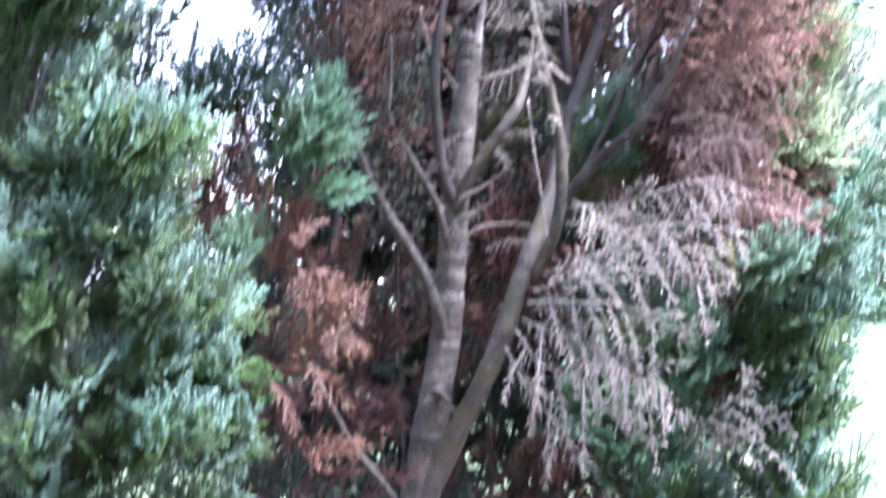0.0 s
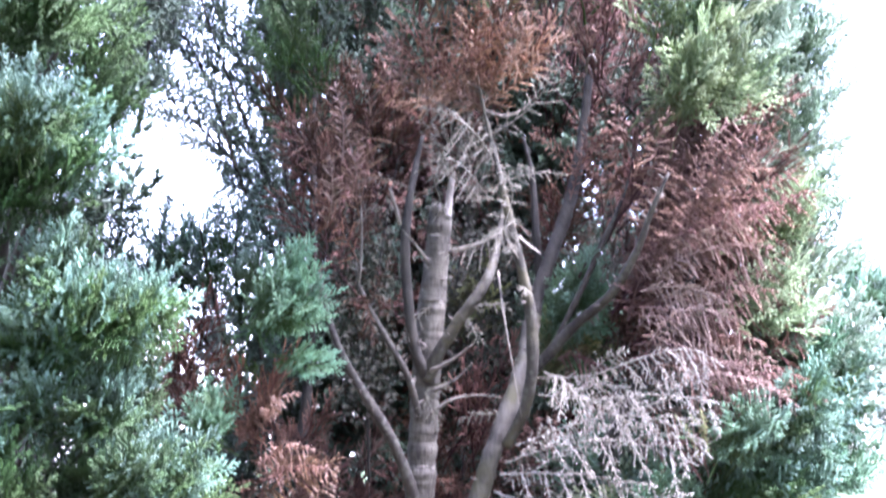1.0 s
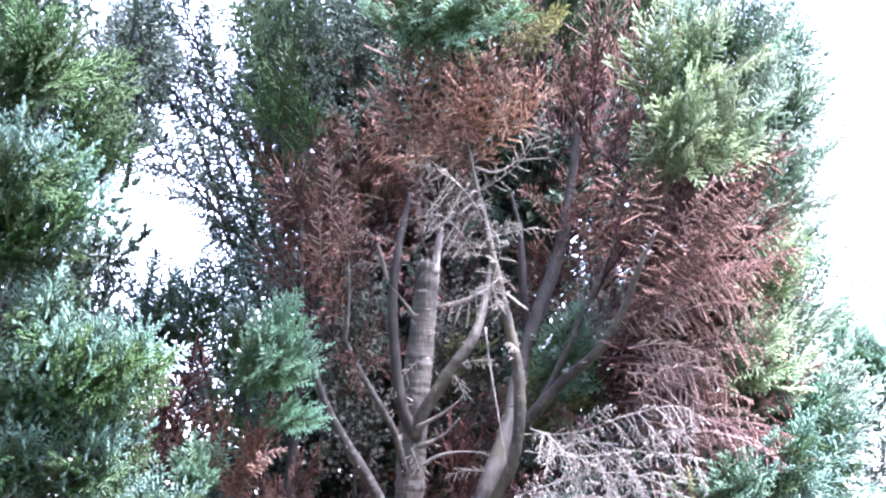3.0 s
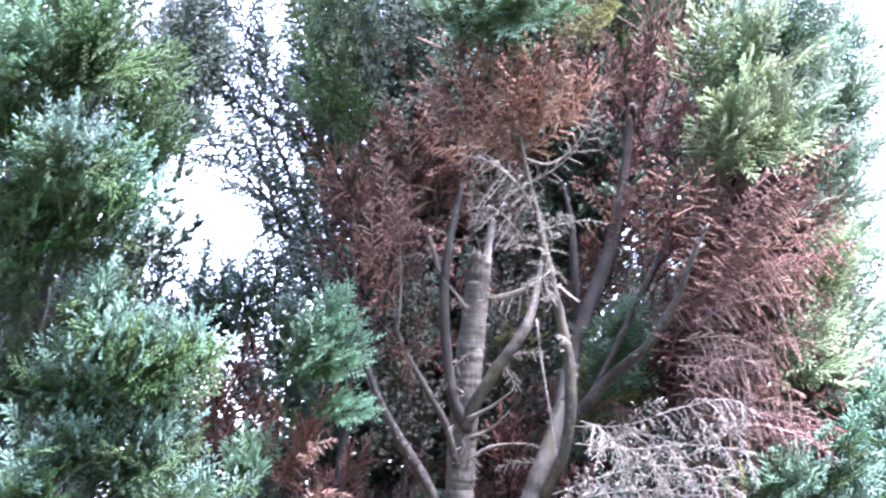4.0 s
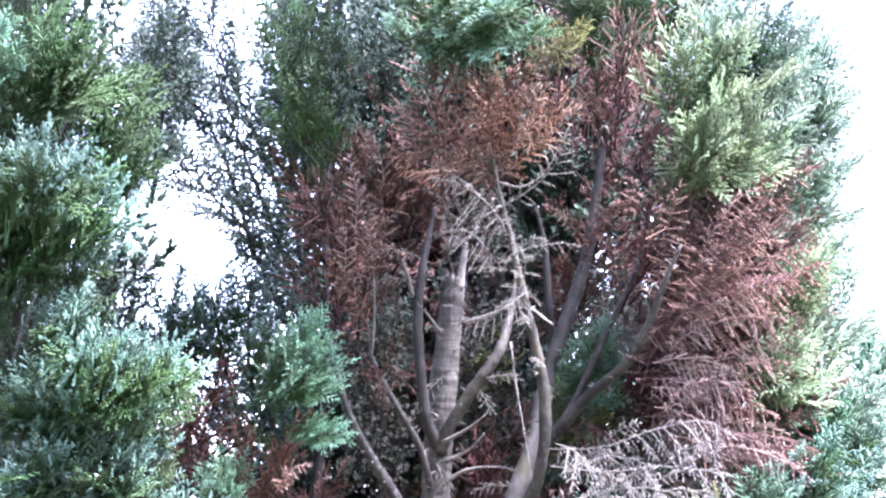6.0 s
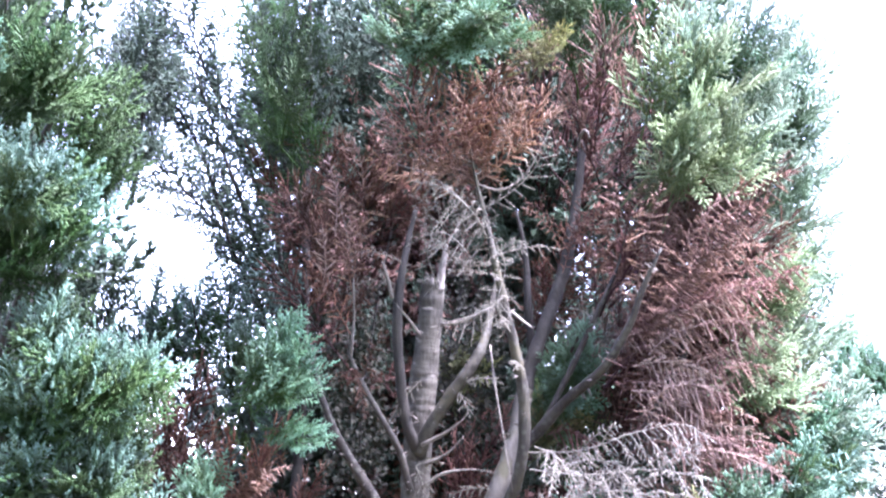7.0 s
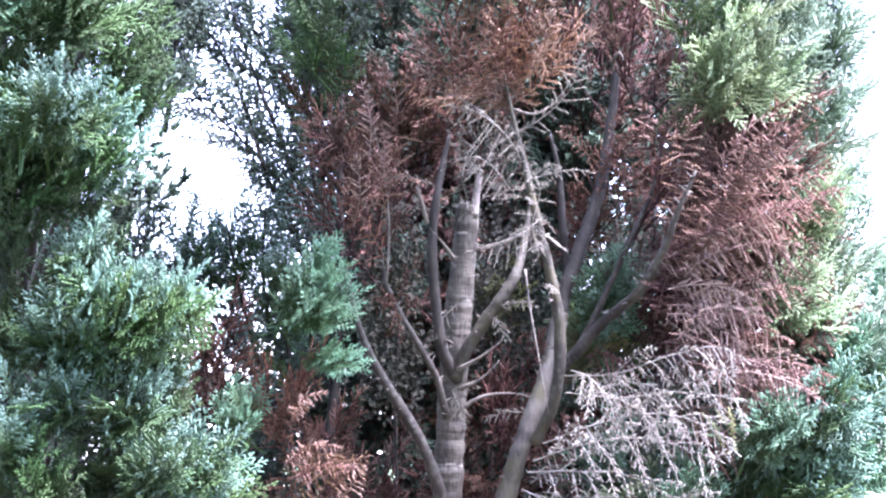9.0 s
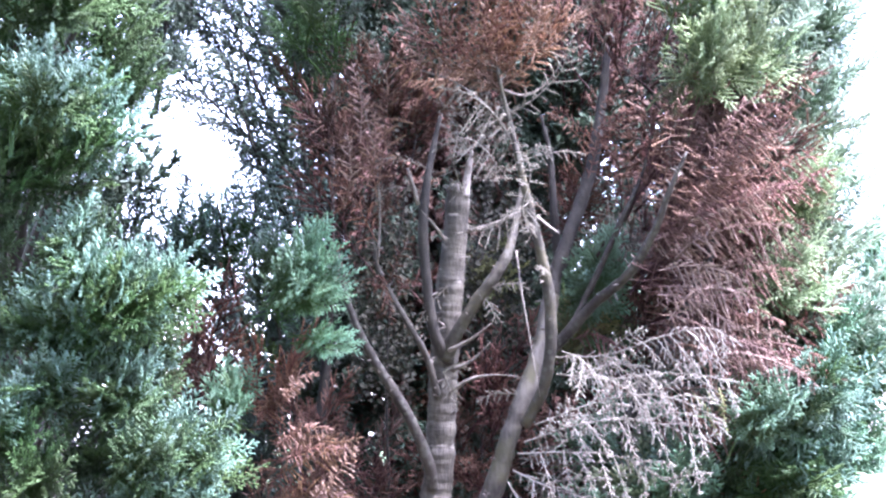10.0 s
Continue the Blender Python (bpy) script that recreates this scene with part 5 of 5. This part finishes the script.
pad(young, (-0.226, 5.257, 1.735), (0.05, 0.06, 0.034), 3, "teal", (0.8, -0.6, -0.1), 152, 0.6)
pad(young, (-0.371, 5.524, 1.606), (0.089, 0.12, 0.089), 7, "orange", (0.1, -0.7, 0.7), 153, 0.75)
pad(young, (-0.302, 5.646, 1.411), (0.091, 0.12, 0.167), 7, "orange", (0.5, -0.7, 0.1), 154, 0.75)
for k, (a, b, c) in enumerate((((-0.387, 5.436, 1.487), (-0.279, 5.334, 1.502), (-0.176, 5.29, 1.445)), ((-0.372, 5.446, 1.4), (-0.264, 5.341, 1.445), (-0.162, 5.285, 1.488)), ((-0.387, 5.455, 1.327), (-0.264, 5.35, 1.359), (-0.169, 5.304, 1.325)),
                               ((-0.416, 5.431, 1.531), (-0.351, 5.319, 1.63), (-0.276, 5.264, 1.671)), ((-0.401, 5.46, 1.284), (-0.279, 5.362, 1.259), (-0.205, 5.319, 1.191)), ((-0.445, 5.428, 1.56), (-0.408, 5.318, 1.645), (-0.418, 5.26, 1.714)),
                               ((-0.357, 5.484, 1.065), (-0.264, 5.381, 1.088), (-0.162, 5.332, 1.077)))):
    dead_spray(young, (a, tuple((p + q) / 2 for p, q in zip(a, b)), b, c), ORANGE, 0.055, 0.010, 0.3, 80 + k, thick=0.0018)
# bleached, drooping ends on the skirt
for k, (a, b, c) in enumerate((((-0.358, 5.237, 1.474), (-0.289, 5.13, 1.522), (-0.218, 5.091, 1.515)), ((-0.344, 5.241, 1.439), (-0.268, 5.137, 1.467), (-0.184, 5.096, 1.468)), ((-0.274, 5.252, 1.341), (-0.213, 5.145, 1.392), (-0.159, 5.097, 1.461)),
                               ((-0.274, 5.253, 1.327), (-0.22, 5.149, 1.357), (-0.167, 5.11, 1.345)), ((-0.316, 5.285, 1.054), (-0.241, 5.18, 1.09), (-0.17, 5.138, 1.104)), ((-0.337, 5.224, 1.586), (-0.296, 5.117, 1.639), (-0.252, 5.076, 1.645)),
                               ((-0.302, 5.257, 1.292), (-0.276, 5.18, 1.26), (-0.282, 5.166, 1.206)), ((-0.4, 5.262, 1.25), (-0.353, 5.188, 1.198), (-0.337, 5.175, 1.131)))):
    dead_spray(young, (a, tuple((p + q) / 2 for p, q in zip(a, b)), b, c), BLEACHED, 0.035, 0.0085, 0.5, 780 + k, thick=0.0022)
pad(young, (-0.374, 5.721, 1.197), (0.137, 0.15, 0.167), 10, "maroon", (0.2, -0.7, 0.3), 155, 0.85)
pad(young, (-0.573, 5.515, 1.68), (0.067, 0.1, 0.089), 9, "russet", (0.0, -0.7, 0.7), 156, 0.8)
pad(young, (-0.468, 5.222, 1.6), (0.051, 0.08, 0.059), 8, "teal", (0.2, -0.7, 0.6), 157, 0.6)
pad(young, (-0.603, 5.925, 2.055), (0.153, 0.12, 0.121), 8, "blue", (0.0, -0.6, 0.8), 158, 0.75)
pad(young, (-0.477, 6.169, 2.12), (0.073, 0.1, 0.098), 4, "fine", (0, -0.5, 0.8), 172, 0.8)
pad(young, (-0.438, 5.9, 1.836), (0.096, 0.12, 0.176), 2, "blue", (0.0, -0.6, 0.8), 159, 0.75)
pad(young, (-0.561, 6.098, 1.864), (0.066, 0.1, 0.149), 3, "fine", (0.1, -0.5, 0.8), 175, 0.8)
pad(young, (-0.415, 5.784, 1.971), (0.063, 0.08, 0.094), 6, "blue", (0.2, -0.5, 0.8), 176, 0.6)
pad(young, (-0.812, 6.586, 2), (0.106, 0.1, 0.159), 12, "fine", (0.0, -0.6, 0.8), 160, 0.85)
pad(young, (-0.669, 6.574, 2.107), (0.106, 0.1, 0.053), 8, "fine", (0.0, -0.4, 1), 161, 0.6)
pad(young, (-0.345, 6.238, 2.402), (0.068, 0.1, 0.342), 9, "thin", (0.0, -0.3, 1), 162, 0.95)
pad(young, (-0.692, 6.284, 2.881), (0.085, 0.1, 0.102), 6, "fine", (0, -0.3, 1), 167, 0.7)
pad(young, (-0.355, 6.221, 2.554), (0.068, 0.1, 0.342), 10, "fine", (-0.2, -0.3, 1), 170, 0.7)
pad(young, (-0.8, 6.384, 2.885), (0.068, 0.1, 0.171), 9, "fine", (0, -0.3, 1), 166, 0.8)

# ---- blue-tinged conifer low behind the dying one ----
low = thing("conifer_tree", (1.002, 6.156, 0), "low spreading blue-green conifer behind the grey dead twigs", "tree")
part("trunk", tube("trunk", ((1.002, 6.211, -0.009, 0.073), (1.002, 6.156, 0.468, 0.057), (1.002, 6.083, 1.114, 0.045), (1.035, 6.037, 1.518, 0.024), (1.051, 6.009, 1.761, 0.008)), 10), DARKBARK, low)
for k, (c, s, n, kind, aim) in enumerate((
        ((0.962, 5.279, 1.544), (0.107, 0.2, 0.085), 12, "blue", (0.6, -0.6, 0.5)),
        ((0.98, 5.144, 1.584), (0.083, 0.1, 0.083), 9, "blue", (0.7, -0.6, 0.4)),
        ((0.938, 5.169, 1.364), (0.076, 0.1, 0.111), 9, "blue", (0.8, -0.5, 0.4)),
        ((0.645, 5.276, 1.305), (0.085, 0.08, 0.099), 8, "teal", (0.2, -0.7, 0.5)),
        ((1.068, 5.363, 1.689), (0.073, 0.15, 0.131), 10, "pale", (0.7, -0.6, 0.5)),
        ((0.919, 5.295, 1.403), (0.142, 0.2, 0.114), 15, "blue", (0.6, -0.7, 0.4)),
        ((0.925, 5.269, 1.194), (0.106, 0.2, 0.141), 16, "blue", (0.6, -0.7, 0.5)),
        ((0.632, 5.406, 1.314), (0.132, 0.15, 0.132), 13, "blue", (-0.1, -0.7, 0.6)),
        ((0.538, 5.46, 1.458), (0.132, 0.12, 0.088), 8, "teal", (0.0, -0.7, 0.6)),
        ((0.881, 6.014, 1.278), (0.126, 0.15, 0.189), 8, "dark", (0.2, -0.7, 0.4)),
        ((0.819, 5.597, 1.405), (0.045, 0.1, 0.09), 5, "maroon", (0.3, -0.5, 0.7)),
        ((0.785, 5.512, 1.267), (0.044, 0.1, 0.089), 5, "orange", (0.4, -0.6, 0.5)),
        ((0.893, 5.405, 1.322), (0.087, 0.1, 0.073), 6, "olive", (0.8, -0.5, 0.3)),
        ((0.564, 5.327, 1.12), (0.199, 0.1, 0.114), 13, "teal", (0.1, -0.7, 0.5)),
        ((0.444, 5.417, 1.214), (0.102, 0.1, 0.116), 7, "teal", (0.1, -0.7, 0.5)),
        ((0.54, 5.354, 1.33), (0.101, 0.08, 0.072), 5, "lime", (0.2, -0.7, 0.4)),
        ((0.853, 6.139, 1.502), (0.252, 0.1, 0.157), 14, "dark", (0.1, -0.7, 0.5)),
        ((0.969, 6.194, 1.026), (0.157, 0.1, 0.189), 10, "dark", (0.2, -0.7, 0.4)))):
    pad(low, c, s, n, kind, aim, 200 + k, 1.0)

pad(low, (1.11, 5.3, 1.615), (0.072, 0.12, 0.086), 10, "blue", (0.7, -0.6, 0.4), 640, 0.9)
pad(low, (1.088, 5.35, 1.739), (0.087, 0.12, 0.052), 8, "teal", (0.7, -0.6, 0.4), 641, 0.85)
pad(low, (0.851, 5.1, 1.53), (0.062, 0.1, 0.055), 6, "teal", (0.5, -0.7, 0.4), 642, 0.8)
pad(low, (1.098, 5.3, 1.458), (0.086, 0.12, 0.086), 10, "teal", (0.7, -0.6, 0.4), 643, 0.9)
for k, (c, s, n, kind) in enumerate((((0.939, 5.292, 0.983), (0.155, 0.2, 0.113), 12, "blue"), ((0.626, 5.399, 0.931), (0.216, 0.2, 0.101), 11, "blue"), ((0.829, 5.635, 0.628), (0.358, 0.3, 0.239), 20, "dark"),
                                     ((0.844, 5.78, 0.235), (0.364, 0.3, 0.182), 16, "dark"))):
    pad(low, c, s, n, kind, (0.2, -0.7, 0.4), 215 + k, 0.95)
pad(young, (-0.34, 5.701, 0.929), (0.182, 0.15, 0.167), 9, "maroon", (0.2, -0.7, 0.3), 173, 0.85)
pad(young, (-0.299, 6.147, 0.548), (0.325, 0.2, 0.423), 26, "dark", (0.2, -0.7, 0.3), 174, 1.0)
pad(dying, (0.282, 6.01, 0.866), (0.272, 0.15, 0.144), 12, "maroon", (0.1, -0.7, 0.3), 42, 0.9)
pad(dying, (0.201, 6.547, 0.571), (0.573, 0.15, 0.347), 26, "dark", (0.1, -0.7, 0.3), 43, 1.1)
pad(dying, (0.34, 5.625, 3.361), (0.409, 0.3, 0.173), 14, "dark", (0.1, -0.3, 1), 44, 1.0)

# ---- dark row of conifers added as backing behind all these, so gaps read as shade ----
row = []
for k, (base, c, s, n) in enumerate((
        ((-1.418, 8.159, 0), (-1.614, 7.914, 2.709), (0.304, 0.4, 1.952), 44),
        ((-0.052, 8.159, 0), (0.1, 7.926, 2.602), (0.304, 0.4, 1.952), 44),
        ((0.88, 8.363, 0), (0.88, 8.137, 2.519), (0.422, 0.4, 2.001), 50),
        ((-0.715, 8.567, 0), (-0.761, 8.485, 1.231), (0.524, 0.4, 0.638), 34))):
    tree = thing("conifer_tree", base, "dark conifer added behind as backing for the gaps", "tree", "dark conifers behind")
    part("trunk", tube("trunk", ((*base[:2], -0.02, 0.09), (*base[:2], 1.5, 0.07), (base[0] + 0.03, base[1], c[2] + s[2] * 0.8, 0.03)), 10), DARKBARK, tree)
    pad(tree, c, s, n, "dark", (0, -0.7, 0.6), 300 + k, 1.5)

# ---- pale tree farther off across the lawn ----
far = thing("conifer_tree", (2.791, 11.169, 0), "pale grey-green spreading tree across the lawn", "tree")
part("trunk", tube("trunk", ((2.797, 11.245, -0.022, 0.054), (2.791, 11.169, 0.644, 0.045), (2.777, 11.067, 1.533, 0.036), (2.762, 11, 2.126, 0.024), (2.732, 10.956, 2.511, 0.009)), 10), LIMB, far)
for k, (c, s, n) in enumerate((((2.463, 10.983, 2.274), (0.179, 0.3, 0.119), 12), ((2.434, 11.017, 1.978), (0.209, 0.3, 0.149), 14), ((2.732, 10.99, 2.215), (0.268, 0.4, 0.239), 16),
                               ((2.553, 11.047, 1.711), (0.268, 0.3, 0.149), 12), ((2.404, 10.963, 2.452), (0.089, 0.2, 0.089), 4))):
    pad(far, c, s, n, "fine" if k in (1, 3) else "teal", (-0.5, -0.5, 0.5), 230 + k, 1.3)


# ---- ivy on the shaded side, behind the trunk ----
ivy = thing("ivy_plant", (-0.069, 5.9, 0), "dull dark ivy climbing behind the pale trunk", "ivy")
fo = Foliage(77)
vine = [(-0.065, 5.958, 0.003), (-0.061, 5.896, 0.542), (-0.076, 5.829, 1.13), (-0.087, 5.755, 1.517), (-0.076, 5.7, 1.824), (-0.037, 5.67, 2.085), (0.009, 5.664, 2.319)]
fo.stem(np.array(spline(vine, 6)), 0.006, 0.002)
climber = part("vine", fo.mesh("vine"), DARKBARK, ivy)
leaf_shape = ((0, 0), (0.28, -0.12), (0.52, 0.12), (0.34, 0.42), (0.0, 1.0), (-0.34, 0.42), (-0.52, 0.12), (-0.28, -0.12))
leaves = []
for k in range(3):
    pts = [(x, y, 0.12 * abs(x) * (1 + k) - 0.1 * y * y) for x, y in leaf_shape] + [(0, 0.3, -0.04)]
    lm = bpy.data.meshes.new("leaf")
    lm.from_pydata(pts, [], [(8, i, (i + 1) % 8) for i in range(8)])
    at = lm.attributes.new("age_shade", "FLOAT", "POINT")
    at.data.foreach_set("value", [0.5] * 9)
    lm.materials.append(IVY)
    leaves.append(lm)
second = [(0.189, 6.109, -0.002), (0.186, 6.05, 0.517), (0.169, 5.943, 1.28), (0.192, 5.868, 1.675), (0.167, 5.804, 1.972), (0.206, 5.759, 2.189), (0.182, 5.738, 2.377)]
fo = Foliage(78)
fo.stem(np.array(spline(second, 6)), 0.005, 0.002)
other = part("vine", fo.mesh("vine"), DARKBARK, ivy)
rng = random.Random(5)
path = [(p, climber) for p in spline(vine, 12)[12:]] + [(p, other) for p in spline(second, 12)[20:]]
for i in range(280):
    p, holder = path[rng.randrange(6, len(path))]
    ob = new("leaf", rng.choice(leaves))
    ob.parent = holder
    q = Vector(p) + Vector((rng.gauss(0, 0.08), rng.gauss(0, 0.04), rng.gauss(0, 0.05)))
    turn = Vector((rng.gauss(0, 0.9), -1, rng.gauss(0.4, 0.8))).to_track_quat("Z", "Y").to_matrix().to_4x4()
    ob.matrix_basis = Matrix.Translation(q) @ turn @ Matrix.Rotation(rng.gauss(3.1, 0.7), 4, "Z") @ Matrix.Scale(rng.uniform(0.012, 0.021), 4)

# the dense mat of small withered leaves between the single ones
verts, faces, ages = [], [], []
for low_end, top_end, wide, many in (((-0.143, 5.72, 1.623), (-0.139, 5.68, 2.178), 0.13, 1300), ((0.167, 5.74, 1.713), (0.156, 5.72, 2.164), 0.16, 1300)):
    a, b = Vector(low_end), Vector(top_end)
    for i in range(many):
        o = a.lerp(b, rng.random()) + Vector((rng.uniform(-0.3, 1) * wide, rng.uniform(-0.05, 0.12), rng.gauss(0, 0.03)))
        turn = Vector((rng.gauss(0, 0.8), -1, rng.gauss(0.5, 0.7))).to_track_quat("Z", "Y").to_matrix().to_4x4()
        m = Matrix.Translation(o) @ turn @ Matrix.Rotation(rng.gauss(3.1, 0.9), 4, "Z") @ Matrix.Scale(rng.uniform(0.008, 0.017), 4)
        n, shape = len(verts), rng.choice(leaves)
        verts += [m @ v.co for v in shape.vertices]
        faces += [tuple(n + k for k in p.vertices) for p in shape.polygons]
        ages += [rng.uniform(0.15, 0.95)] * 9
mat_mesh = mesh_from("leaf_mat", verts, faces, False)
mat_mesh.attributes.new("age_shade", "FLOAT", "POINT").data.foreach_set("value", ages)
tagged(part("leaf_mat", mat_mesh, IVY, ivy), "dense small olive-grey withered leaves", kind="stuff")
